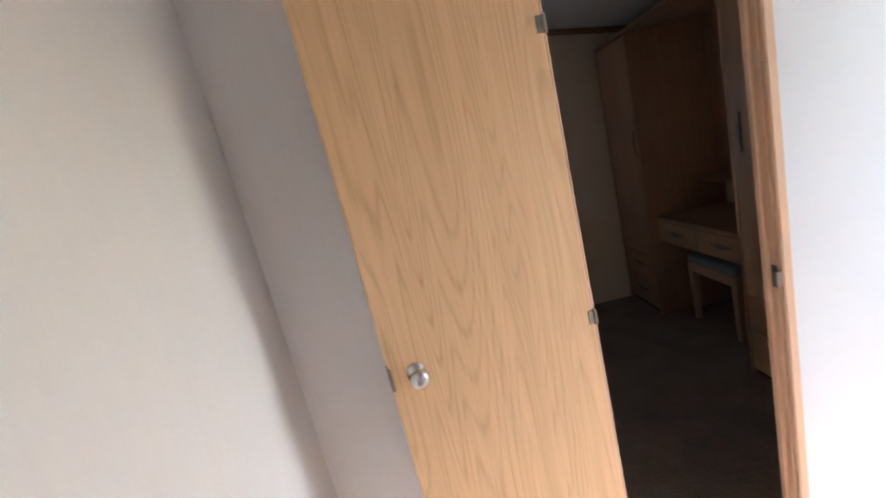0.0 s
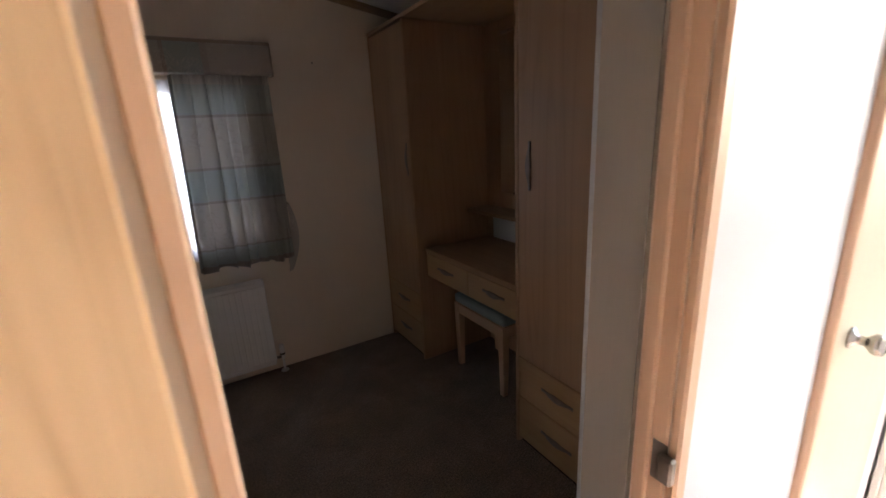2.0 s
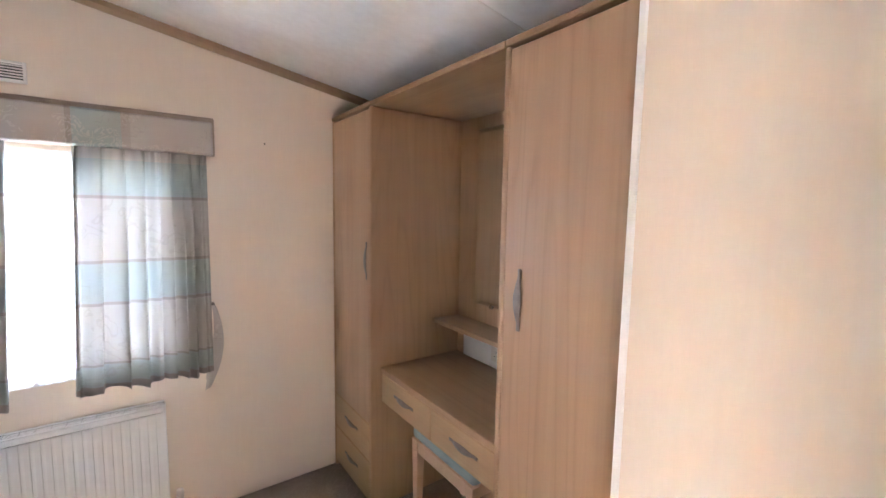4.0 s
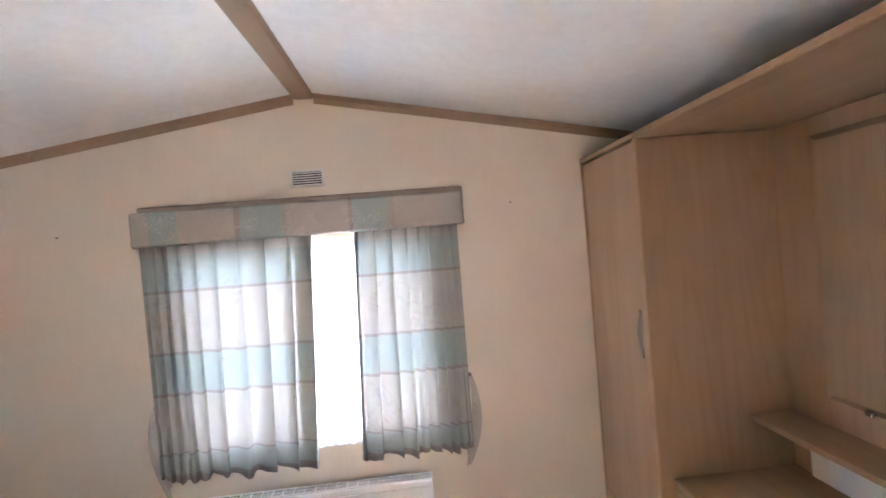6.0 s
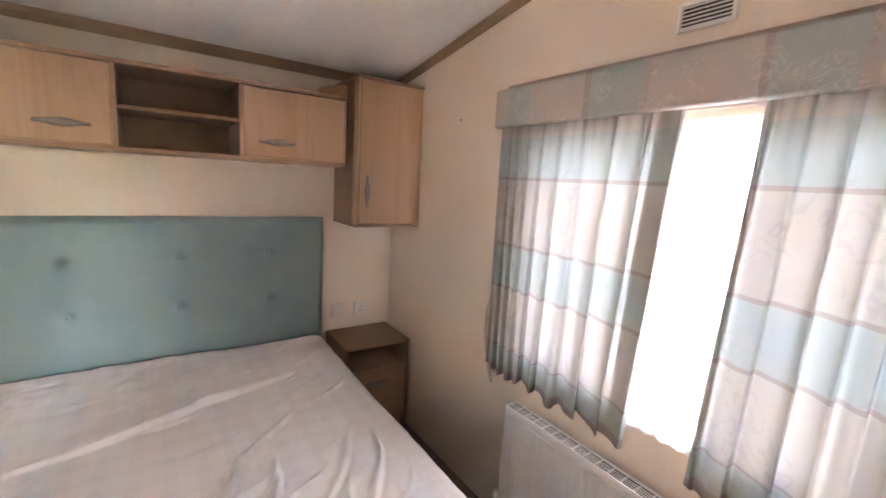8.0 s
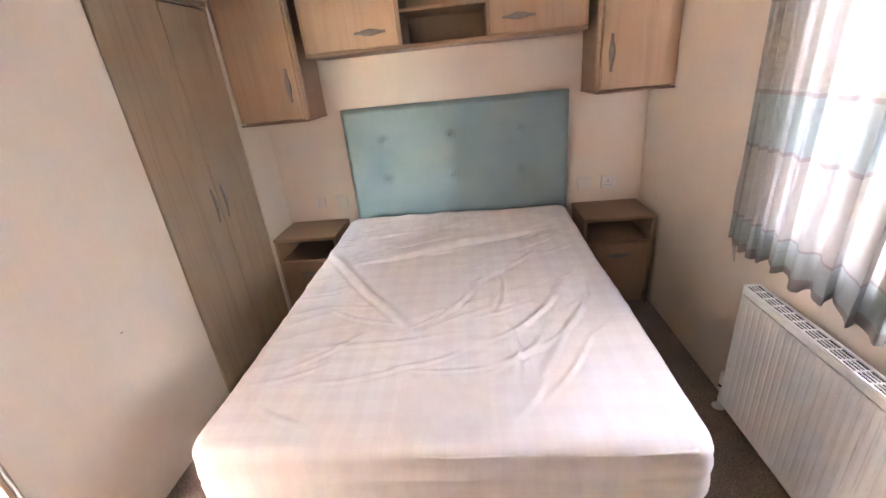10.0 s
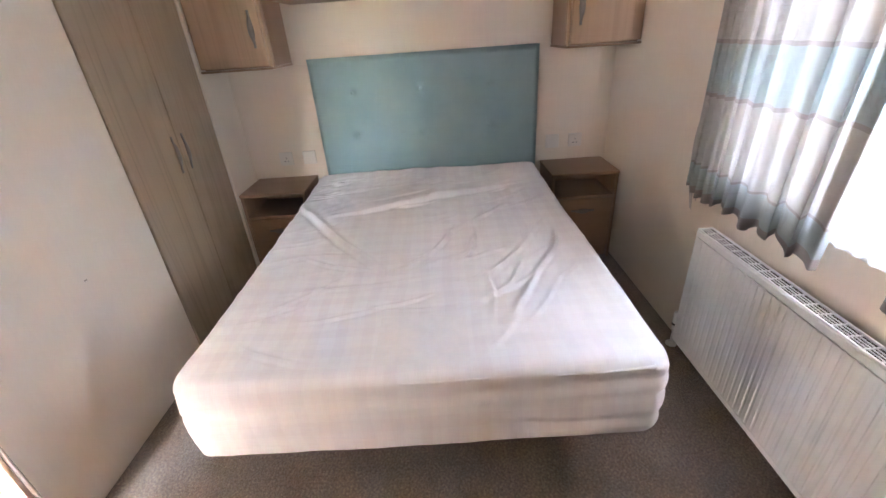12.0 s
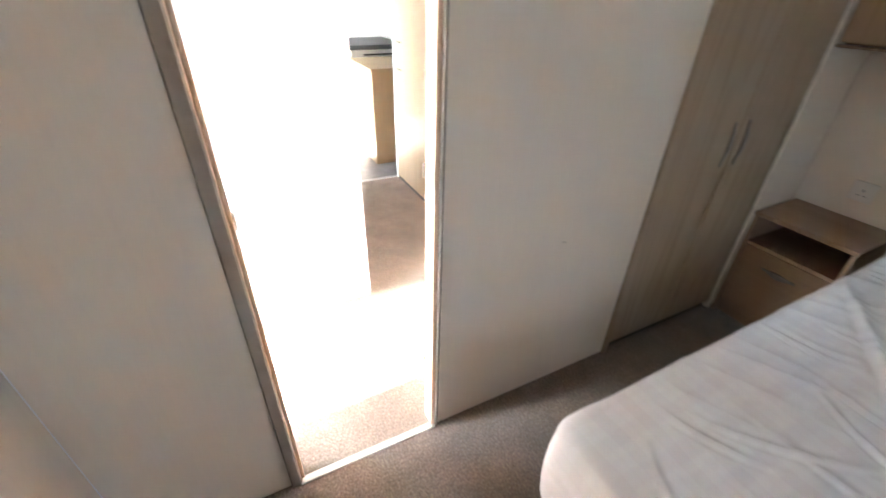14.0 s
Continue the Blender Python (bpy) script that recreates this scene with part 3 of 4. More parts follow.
for x0, x1 in ((WX0 + 0.045, 0.43), (0.47, WX1 - 0.045)):
    p = part("pane", boxes((x0, x1, YN + 0.028, YN + 0.033, WZ0 + 0.045, WZ1 - 0.045)), M["glass"], win)
    p.visible_shadow = False

# added window, out of view: its opening lets sun brighten the kitchen
kw = thing("window_2", (XE, -2.5, 0.95), "unseen white plastic kitchen window, added to let daylight in", "window", kind="structure")
for y0, y1, z0, z1 in ((-3.1, -3.05, 0.95, 1.85), (-1.95, -1.9, 0.95, 1.85), (-3.05, -1.95, 0.95, 1.0), (-3.05, -1.95, 1.80, 1.85)):
    part("window_frame", boxes((XE + 0.005, XE + 0.06, y0, y1, z0, z1), bevel=0.005), M["white"], kw)
p = part("pane", boxes((XE + 0.028, XE + 0.033, -3.05, -1.95, 1.0, 1.8)), M["glass"], kw)
p.visible_shadow = False

# ---- furniture helpers ----
def handle(parent, centre, along, out, length=0.165, label="bowed satin nickel pull handle"):
    """A bowed strip, wide in the middle, that stands on two feet."""
    a, o = Vector(along).normalized(), Vector(out).normalized()
    s = a.cross(o)
    c = Vector(centre)
    rings = []
    for k in range(23):
        u = -1 + 2 * k / 22
        swell = max(0.0, 1 - (u / 0.72) ** 2)
        d = 0.0015 + 0.0085 * swell ** 0.8
        w, t = 0.0068 + 0.0092 * swell ** 1.6, 0.0035
        p = c + a * (u * length / 2)
        rings.append([p + o * d - s * w, p + o * d + s * w, p + o * (d + t) + s * w * 0.75, p + o * (d + t) - s * w * 0.75])
    return part("handle", loft(rings), M["nickel"], parent, label)


def slab(parent, name, dims, mat, label="", bevel=0.002):
    return part(name, boxes(dims, bevel=bevel), mat, parent, label)


# ---- fitted wardrobes and dressing alcove ----
FX, BX = 1.45, 1.985


def tall_wardrobe(y0, y1, handle_y, side, label):
    w = thing("wardrobe", (FX, (y0 + y1) / 2, 0), label, "wardrobe", "tall wardrobes")
    slab(w, "body", (FX + 0.050, BX, y0 + 0.019, y1 - 0.019, 0.02, 1.968), M["oak"])
    slab(w, "side_panel", (FX - 0.002, BX, y0, y0 + 0.018, 0.0, 1.974), M["oak"], bevel=0.004)
    slab(w, "side_panel", (FX - 0.002, BX, y1 - 0.018, y1, 0.0, 1.974), M["oak"], bevel=0.004)
    slab(w, "top_panel", (FX - 0.004, BX, y0, y1, 1.976, 1.996), M["oak_flat_shaded"], bevel=0.003)
    slab(w, "plinth", (FX + 0.022, FX + 0.040, y0 + 0.019, y1 - 0.019, 0.0, 0.035), M["dark"])
    d = slab(w, "door", (FX, FX + 0.018, y0 + 0.021, y1 - 0.021, 0.446, 1.965), M["oak"], "tall oak-effect door", 0.003)
    handle(d, (FX, handle_y, 1.258), (0, 0, 1), (-1, 0, 0), 0.18)
    for z0, z1 in ((0.250, 0.441), (0.036, 0.245)):
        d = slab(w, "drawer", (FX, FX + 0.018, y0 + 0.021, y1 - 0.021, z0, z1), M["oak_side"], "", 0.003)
        handle(d, (FX, (y0 + y1) / 2, (z0 + z1) / 2 + 0.012), (0, 1, 0), (-1, 0, 0))
    return w


tall_wardrobe(2.711, YN - 0.002, 2.757, 1, "tall oak-effect wardrobe with two drawers, beside the window wall")
tall_wardrobe(1.352, 1.842, 1.757, -1, "tall oak-effect wardrobe with two drawers, beside the boxed corner")

NY0, NY1 = 1.844, 2.709
al = thing("dressing_alcove", (BX, NY0, 0), "oak-effect alcove between wardrobes with top and narrow shelf", "alcove")
slab(al, "top_panel", (FX - 0.004, BX, NY0, NY1, 1.974, 1.996), M["oak_flat_shaded"], bevel=0.003)
slab(al, "back_panel", (BX - 0.012, BX, NY0, NY1, 0.0, 1.973), M["oak"])
slab(al, "narrow_shelf", (1.808, BX - 0.013, NY0 + 0.001, NY1 - 0.001, 0.916, 0.938), M["oak_flat_shaded"], bevel=0.002)
slab(al, "trunking", (BX - 0.05, BX - 0.013, NY0 + 0.002, NY1 - 0.10, 0.748, 0.900), M["white"], "white boxed cable trunking", 0.004)


def socket(base_x, out, y, z, w=0.146, h=0.086, pins=True, label="white double wall socket", holder=None):
    s = thing("wall_socket", (base_x, y, z), label, "socket", "wall sockets")
    x1 = base_x + out * 0.009
    slab(s, "plate", (min(base_x, x1), max(base_x, x1), y - w / 2, y + w / 2, z - h / 2, z + h / 2), M["socket"], "", 0.003)
    if pins:
        for cy in ((y - w / 4, y + w / 4) if w > 0.1 else (y,)):
            for dy, dz, hw, hh in ((0, 0.012, 0.002, 0.005), (-0.011, -0.010, 0.004, 0.002), (0.011, -0.010, 0.004, 0.002)):
                slab(s, "pin_hole", (x1 - 0.0005, x1 + 0.0005, cy + dy - hw, cy + dy + hw, z + dz - hh - 0.006, z + dz + hh - 0.006), M["black"], "", 0)
            sw = slab(s, "switch", (x1 - 0.001, x1 + out * 0.004, cy - 0.006, cy + 0.006, z + 0.020, z + 0.036), M["socket"], "", 0.001)
    return s


socket(BX - 0.050, -1, 2.31, 0.828)
socket(BX - 0.050, -1, 2.13, 0.828, 0.086)

mir = thing("wall_mirror", (BX - 0.013, 2.27, 1.03), "tall frameless mirror fixed to the alcove back", "mirror")
slab(mir, "backing", (BX - 0.018, BX - 0.0125, 1.985, 2.560, 1.030, 1.910), M["trim"], "", 0.001)
MY = BX - 0.0185


def mirror_glass():
    """A plate with a ground bevel round its front."""
    def ring(x, inset):
        return [(x, 1.987 + inset, 1.032 + inset), (x, 2.558 - inset, 1.032 + inset), (x, 2.558 - inset, 1.908 - inset), (x, 1.987 + inset, 1.908 - inset)]
    return loft([ring(MY, 0), ring(MY - 0.002, 0), ring(MY - 0.005, 0.018)], smooth=False)


part("glass", mirror_glass(), M["mirror"], mir, "silvered mirror glass with ground bevel")
for y in (2.12, 2.43):
    slab(mir, "clip", (BX - 0.028, BX - 0.0185, y - 0.012, y + 0.012, 1.024, 1.040), M["chrome"], "", 0.002)

DX = 1.500
dk = thing("dressing_table", (DX, NY0, 0), "oak-effect built-in dressing table with two drawers", "dressing table")
slab(dk, "tabletop", (DX, BX - 0.013, NY0 + 0.001, NY1 - 0.001, 0.708, 0.736), M["oak_flat_shaded"], bevel=0.003)
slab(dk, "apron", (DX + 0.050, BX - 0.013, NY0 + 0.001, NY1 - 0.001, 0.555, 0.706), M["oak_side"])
ym = (NY0 + NY1) / 2
for y0, y1 in ((NY0 + 0.003, ym - 0.002), (ym + 0.002, NY1 - 0.003)):
    d = slab(dk, "drawer", (DX + 0.004, DX + 0.021, y0, y1, 0.562, 0.703), M["oak_side"], "", 0.003)
    handle(d, (DX + 0.004, (y0 + y1) / 2, 0.640), (0, 1, 0), (-1, 0, 0))

sl = thing("dressing_stool", (1.76, 2.335, 0), "pale wooden stool with duck-egg padded seat under the dressing table", "stool")
SX0, SX1, SY0, SY1 = 1.600, 1.935, 2.110, 2.575
bm = boxes((SX0, SX1, SY0, SY1, 0.410, 0.470), bevel=0.022, segments=4)
part("seat", bm, M["stool_fabric"], sl, "duck-egg padded seat")
for x in (SX0 + 0.012, SX1 - 0.012):
    slab(sl, "rail", (x - 0.010, x + 0.010, SY0 + 0.05, SY1 - 0.05, 0.350, 0.409), M["frame_wood"])
for y in (SY0 + 0.020, SY1 - 0.020):
    slab(sl, "rail", (SX0 + 0.04, SX1 - 0.04, y - 0.010, y + 0.010, 0.350, 0.409), M["frame_wood"])
for x in (SX0 + 0.022, SX1 - 0.022):
    for y in (SY0 + 0.026, SY1 - 0.026):
        part("leg", loft([[(x - w, y - w, z), (x + w, y - w, z), (x + w, y + w, z), (x - w, y + w, z)] for w, z in ((0.015, 0.0), (0.019, 0.22), (0.022, 0.408))], smooth=False),
             M["frame_wood"], sl)

# ---- fitted wardrobe by the bed head ----
cw = thing("fitted_wardrobe", ((CL0 + CL1) / 2, YS, 0), "greyed oak-effect double wardrobe built into the partition", "wardrobe")
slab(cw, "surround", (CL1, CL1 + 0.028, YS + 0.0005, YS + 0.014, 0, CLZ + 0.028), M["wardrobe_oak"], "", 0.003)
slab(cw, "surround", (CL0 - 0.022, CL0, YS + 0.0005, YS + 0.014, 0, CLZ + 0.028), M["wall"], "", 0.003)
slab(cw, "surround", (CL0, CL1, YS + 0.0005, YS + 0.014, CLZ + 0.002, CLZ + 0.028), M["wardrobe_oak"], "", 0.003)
# added near-black board: makes the gaps round the doors read as shade
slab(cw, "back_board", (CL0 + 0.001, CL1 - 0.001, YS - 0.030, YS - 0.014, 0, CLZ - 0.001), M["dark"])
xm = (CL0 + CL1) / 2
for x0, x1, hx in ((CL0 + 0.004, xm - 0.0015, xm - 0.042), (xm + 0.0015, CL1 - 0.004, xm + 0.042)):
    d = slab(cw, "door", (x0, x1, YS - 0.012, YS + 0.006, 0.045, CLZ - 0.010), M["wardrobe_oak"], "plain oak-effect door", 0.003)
    handle(d, (hx, YS + 0.006, 0.930), (0, 0, 1), (0, 1, 0), 0.17)

# ---- cabinets over the bed ----
HX = XW + 0.001


def corner_cabinet(y0, y1, inner, label):
    """inner: which side (1 or -1 in y) faces the bed."""
    c = thing("corner_cabinet", (HX, (y0 + y1) / 2, 1.247), label, "wall cabinet", "bedside wall cabinets")
    f = -1.254
    slab(c, "body", (HX, f - 0.045, y0 + 0.004, y1 - 0.004, 1.258, 2.000), M["shaded_carcass"], "", 0.004)
    slab(c, "top_panel", (HX, f + 0.002, y0, y1, 2.001, 2.012), M["shaded_carcass_flat"], "", 0.003)
    slab(c, "base_panel", (HX, f - 0.002, y0, y1, 1.247, 1.2575), M["shaded_carcass_flat"], "", 0.003)
    side = y1 if inner > 0 else y0
    slab(c, "corner_post", (f - 0.030, f + 0.001, min(side, side - inner * 0.016), max(side, side - inner * 0.016), 1.258, 2.000), M["oak"], "", 0.006)
    d0, d1 = (y0 + 0.006, y1 - 0.019) if inner > 0 else (y0 + 0.019, y1 - 0.006)
    d = slab(c, "door", (f - 0.018, f, d0, d1, 1.266, 1.995), M["oak"], "", 0.003)
    hy = d1 - 0.045 if inner > 0 else d0 + 0.045
    handle(d, (f, hy, 1.435), (0, 0, 1), (1, 0, 0), 0.17)
    return c


corner_cabinet(YS + 0.018, 1.280, 1, "oak-effect wall cabinet beside the fitted wardrobe")
corner_cabinet(2.800, YN - 0.003, -1, "oak-effect wall cabinet in the window corner")

OY0, OY1, OF = 1.330, 2.752, -1.272
ov = thing("overbed_cabinet", (HX, 2.03, 1.552), "oak-effect cabinet bridging the bed, open shelves in the middle", "wall cabinet")
slab(ov, "top_panel", (HX, OF + 0.004, OY0, OY1, 1.877, 1.895), M["shaded_carcass_flat"], "", 0.003)
slab(ov, "base_panel", (HX, OF + 0.004, OY0, OY1, 1.552, 1.570), M["shaded_carcass_flat"], "", 0.003)
slab(ov, "back_panel", (HX, HX + 0.008, OY0, OY1, 1.571, 1.876), M["shaded_carcass"], "", 0)
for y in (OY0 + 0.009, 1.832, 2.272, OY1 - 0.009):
    slab(ov, "divider", (HX + 0.009, OF, y - 0.0085, y + 0.0085, 1.571, 1.876), M["shaded_carcass"])
slab(ov, "shelf", (HX + 0.009, OF - 0.006, 1.842, 2.262, 1.715, 1.729), M["shaded_carcass_flat"], "", 0.002)
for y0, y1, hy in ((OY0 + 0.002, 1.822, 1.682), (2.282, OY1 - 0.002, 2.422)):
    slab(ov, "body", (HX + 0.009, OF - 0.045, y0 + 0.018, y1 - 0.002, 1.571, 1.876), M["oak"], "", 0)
    d = slab(ov, "door", (OF - 0.019, OF, y0, y1, 1.574, 1.873), M["oak"], "", 0.003)
    handle(d, (OF, hy, 1.642), (0, 1, 0), (1, 0, 0), 0.16)
for y0, s in ((1.282, 1), (2.798, -1)):
    pts = [(HX, y0)] + [(HX + 0.20 * math.cos(a), y0 + s * 0.085 * math.sin(a)) for a in [math.pi / 2 * k / 8 for k in range(9)]]
    q = thing("curved_end_piece", (HX, y0, 1.896), "curved oak-effect end piece above the overbed cabinet", "trim piece", "curved end pieces")
    part("panel", prism(pts, 1.896, 1.975), M["oak"], q)

# ---- bedside tables ----
def bedside(y0, y1, label):
    f = -1.262
    n = thing("bedside_table", ((HX + f) / 2, (y0 + y1) / 2, 0), label, "bedside table", "bedside tables")
    slab(n, "top_panel", (HX, f + 0.004, y0, y1, 0.556, 0.574), M["shaded_carcass_flat"], "", 0.003)
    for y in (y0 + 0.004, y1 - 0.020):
        slab(n, "side_panel", (HX, f, y, y + 0.016, 0.0, 0.555), M["shaded_carcass"], "", 0.002)
    slab(n, "back_panel", (HX, HX + 0.010, y0 + 0.0205, y1 - 0.0205, 0.05, 0.555), M["shaded_carcass"], "", 0)
    slab(n, "shelf", (HX + 0.011, f - 0.004, y0 + 0.0205, y1 - 0.0205, 0.412, 0.428), M["shaded_carcass_flat"], "", 0.002)
    d = slab(n, "drawer", (f - 0.022, f - 0.003, y0 + 0.0215, y1 - 0.0215, 0.088, 0.408), M["shaded_carcass_flat"], "", 0.002)
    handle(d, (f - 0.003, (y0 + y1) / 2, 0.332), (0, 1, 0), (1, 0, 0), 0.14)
    slab(n, "plinth", (HX, f - 0.030, y0 + 0.0205, y1 - 0.0205, 0.0, 0.082), M["shaded_carcass_flat"], "", 0.001)
    return n


bedside(YS + 0.016, 1.292, "oak-effect bedside table with open niche, by the fitted wardrobe")
bedside(2.768, 3.170, "oak-effect bedside table with open niche, in the window corner")

# ---- bed ----
MX0, MX1, MY0, MY1, MZ0, MZ1 = -1.500, 0.284, 1.332, 2.716, 0.262, 0.560
bed = thing("bed_base", (-0.75, 2.02, 0), "recessed divan base, coloured near-black for the shade under the mattress", "bed base")
# the deep shade below the mattress is painted onto box and platform
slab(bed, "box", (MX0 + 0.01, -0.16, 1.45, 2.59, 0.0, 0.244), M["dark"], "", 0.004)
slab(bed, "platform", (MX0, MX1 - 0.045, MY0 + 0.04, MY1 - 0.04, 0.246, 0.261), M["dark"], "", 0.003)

CREASES = [  # ends, height, width
    ((-0.81, 1.59), (-1.11, 2.52), 0.019, 0.026), ((-0.98, 1.34), (-0.28, 1.85), 0.013, 0.036), ((-0.36, 2.04), (-0.58, 2.16), 0.013, 0.021),
    ((-0.56, 2.15), (-0.80, 2.40), 0.012, 0.020), ((-0.30, 2.19), (-0.40, 2.37), 0.006, 0.018), ((-0.15, 2.27), (-0.66, 2.58), 0.0085, 0.026),
    ((0.09, 2.30), (-0.48, 2.61), 0.0085, 0.026), ((0.20, 2.24), (0.03, 2.35), 0.006, 0.018), ((0.14, 2.33), (-0.19, 2.56), 0.005, 0.018),
    ((-0.15, 1.57), (-0.18, 1.98), 0.004, 0.022), ((0.14, 1.48), (0.24, 1.70), 0.005, 0.018), ((-0.87, 2.34), (-1.00, 2.54), 0.006, 0.016),
    ((0.05, 2.27), (-0.20, 2.28), 0.006, 0.018), ((-1.10, 1.42), (-1.18, 1.82), 0.007, 0.020)]
# short loose folds, denser towards the head and the window side
crease_rnd = random.Random(21)
for k in range(46):
    fx, fy = crease_rnd.uniform(-1.42, 0.05), crease_rnd.uniform(1.42, 2.62)
    lean = crease_rnd.gauss(0.34, 0.22) + (0.55 if fy > 2.2 and fx > -0.8 else 0.0)
    long = crease_rnd.uniform(0.05, 0.17)
    CREASES.append(((fx + long * math.sin(lean), fy - long * math.cos(lean)), (fx - long * math.sin(lean), fy + long * math.cos(lean)),
                    crease_rnd.uniform(0.0025, 0.0085), crease_rnd.uniform(0.012, 0.022)))


def wrinkle(x, y):
    z = 0.014 * min(1.0, max(0.0, -x / 1.4)) + 0.036 * min(1.0, max(0.0, (-x - 0.45) / 1.05)) ** 1.5
    wob = 0.016 * noise.noise((x * 4.0, y * 4.0, 3.1))
    for (ax, ay), (bx, by), h, w in CREASES:
        dx, dy = bx - ax, by - ay
        ll = math.hypot(dx, dy)
        t = ((x - ax) * dx + (y - ay) * dy) / (ll * ll)
        if t < -0.6 or t > 1.6:
            continue
        d = ((x - ax) * dy - (y - ay) * dx) / ll + wob + 0.05 * (t - 0.5) ** 2
        end = max(0.0, 1 - max(0.0, -t, t - 1) * ll / 0.07) * min(1.0, 0.30 + 2.2 * min(max(t, 0), max(1 - t, 0)))
        if abs(d) > 0.13 or end <= 0:
            continue
        e = d / (w * 0.50)
        e *= 1.5 if e > 0 else 0.8
        z += 1.4 * h * end * (math.exp(-e * e) - 0.25 * math.exp(-(abs(e) - 1.9) ** 2 * 1.3))
    # fine pulled folds that run across the bed
    a, b = 0.90 * y - 0.44 * x, 0.90 * x + 0.44 * y
    ridge = 1 - abs(noise.noise((a * 1.6, b * 9.0, 2.2)))
    mask = max(0.0, min(1.0, 1.5 * noise.noise((x * 1.9, y * 1.9, 6.0)) + 0.55)) * max(0.0, min(1.0, (0.15 - x) * 2.0))
    z += 0.0085 * mask * ridge ** 6
    z += 0.006 * noise.noise((x * 2.3, y * 2.3, 0.4)) + 0.0028 * noise.noise((x * 7, y * 11, 1.7)) - 0.0032 * abs(noise.noise((x * 9 + y * 3, y * 5 - x * 2, 8.3))) + 0.0012 * noise.noise((x * 25, y * 30, 5.7))
    return z


def mattress_mesh():
    cx, cy, hx, hy, r = (MX0 + MX1) / 2, (MY0 + MY1) / 2, (MX1 - MX0) / 2, (MY1 - MY0) / 2, 0.060
    outline = []
    for k, (sx, sy) in enumerate(((1, 1), (-1, 1), (-1, -1), (1, -1))):
        for i in range(13):
            a = math.pi / 2 * (k + i / 12)
            outline.append((sx * (hx - r) + r * math.cos(a), sy * (hy - r) + r * math.sin(a)))
        nx, ny = ((-1, 1), (-1, -1), (1, -1), (1, 1))[k]
        x0, y0 = outline[-1]
        x1, y1 = ((nx * (hx - r), hy) if k == 0 else (-hx, ny * (hy - r)) if k == 1 else (nx * (hx - r), -hy) if k == 2 else (hx, ny * (hy - r)))
        n = 190 if k % 2 == 0 else 130
        outline += [(x0 + (x1 - x0) * i / n, y0 + (y1 - y0) * i / n) for i in range(1, n)]
    def ring(grow, z, top=0.0):
        pts = []
        for x, y in outline:
            fx, fy = 1 + grow / hx, 1 + grow / hy
            px, py = cx + x * fx, cy + y * fy
            sag = 0.0035 * noise.noise((px * 5, py * 5, z * 38)) + 0.002 * noise.noise((px * 16, py * 16, z * 20)) + 0.0035 * noise.noise((px * 1.5, py * 1.9, z * 46 + py * 2))
            if x > hx - 0.02 and top < 0.5:
                pull = max(0.0, min(1.0, (py - 1.55) * 1.1)) * min(1.0, (MY1 - py) * 14)
                sag += 0.0040 * pull * math.sin(z * 92 + py * 1.4 + 1.2 * noise.noise((py * 2.2, z * 9, 4.4)))
            pts.append((px + (sag if top < 1 else 0), py + (sag if top < 1 else 0), z + (wrinkle(px, py) * top if top else 0.003 * noise.noise((px * 6, py * 6, z * 9)))))
        return pts
    h = MZ1 - MZ0
    rings = [ring(-0.10, MZ0), ring(-0.030, MZ0 + 0.001), ring(-0.008, MZ0 + 0.012)]
    for k in range(1, 25):
        t = k / 25
        bulge = 0.007 * math.sin(math.pi * t) - (0.003 if k in (16, 17) else 0.0)
        rings.append(ring(bulge, MZ0 + 0.012 + (h - 0.05) * t))
    rings += [ring(0.000, MZ1 - 0.030, 0.2), ring(-0.003, MZ1 - 0.021, 0.3), ring(-0.008, MZ1 - 0.012, 0.5), ring(-0.015, MZ1 - 0.005, 0.7), ring(-0.024, MZ1 - 0.001, 0.9)]
    for k in range(1, 131):
        s = 0.034 + (k / 130) * (hy - 0.034)
        pts = []
        f = 1 - s / hy
        for x, y in outline:
            # shrink towards the long middle line, so that the cells stay even
            keep = hx - hy
            mx = max(-keep, min(keep, x))
            px, py = cx + mx + (x - mx) * f, cy + y * f
            pts.append((px, py, MZ1 + wrinkle(px, py)))
        rings.append(pts)
    bm = loft(rings, caps=False)
    bm.verts.ensure_lookup_table()
    bm.faces.new(bm.verts[:len(outline)][::-1])
    bmesh.ops.remove_doubles(bm, verts=bm.verts[-len(outline):], dist=1e-4)
    bmesh.ops.recalc_face_normals(bm, faces=bm.faces[:])
    return bm


mat = thing("mattress", (-0.62, 2.02, MZ0), "bare double mattress in a creased off-white checked cover", "mattress")
part("cover", mattress_mesh(), M["cover"], mat)
part("label_patch", sheet(24, 20, lambda u, v: (0.02 + 0.22 * u, 1.90 + 0.27 * v, MZ1 + 0.0016 + wrinkle(0.02 + 0.22 * u, 1.90 + 0.27 * v))), M["patch"], mat, "plain sewn-on fabric label")
# the cover's loose lip, folded over the foot's upper edge
lip = [(MX1 - 0.002 + 0.0015 * math.sin(9 * k / 30), 1.93 + 0.73 * k / 30, MZ1 - 0.026 - 0.004 * math.sin(3.0 * k / 30) - 0.002 * math.sin(11 * k / 30)) for k in range(31)]
part("cover_lip", loft([[(x - 0.006, y, z + 0.008), (x + 0.004 * min(1, (y - 1.93) * 6 + 0.1), y, z + 0.004), (x + 0.0055 * min(1, (y - 1.93) * 6 + 0.1), y, z - 0.003), (x - 0.004, y, z - 0.0045)] for x, y, z in lip]), M["cover"], mat)


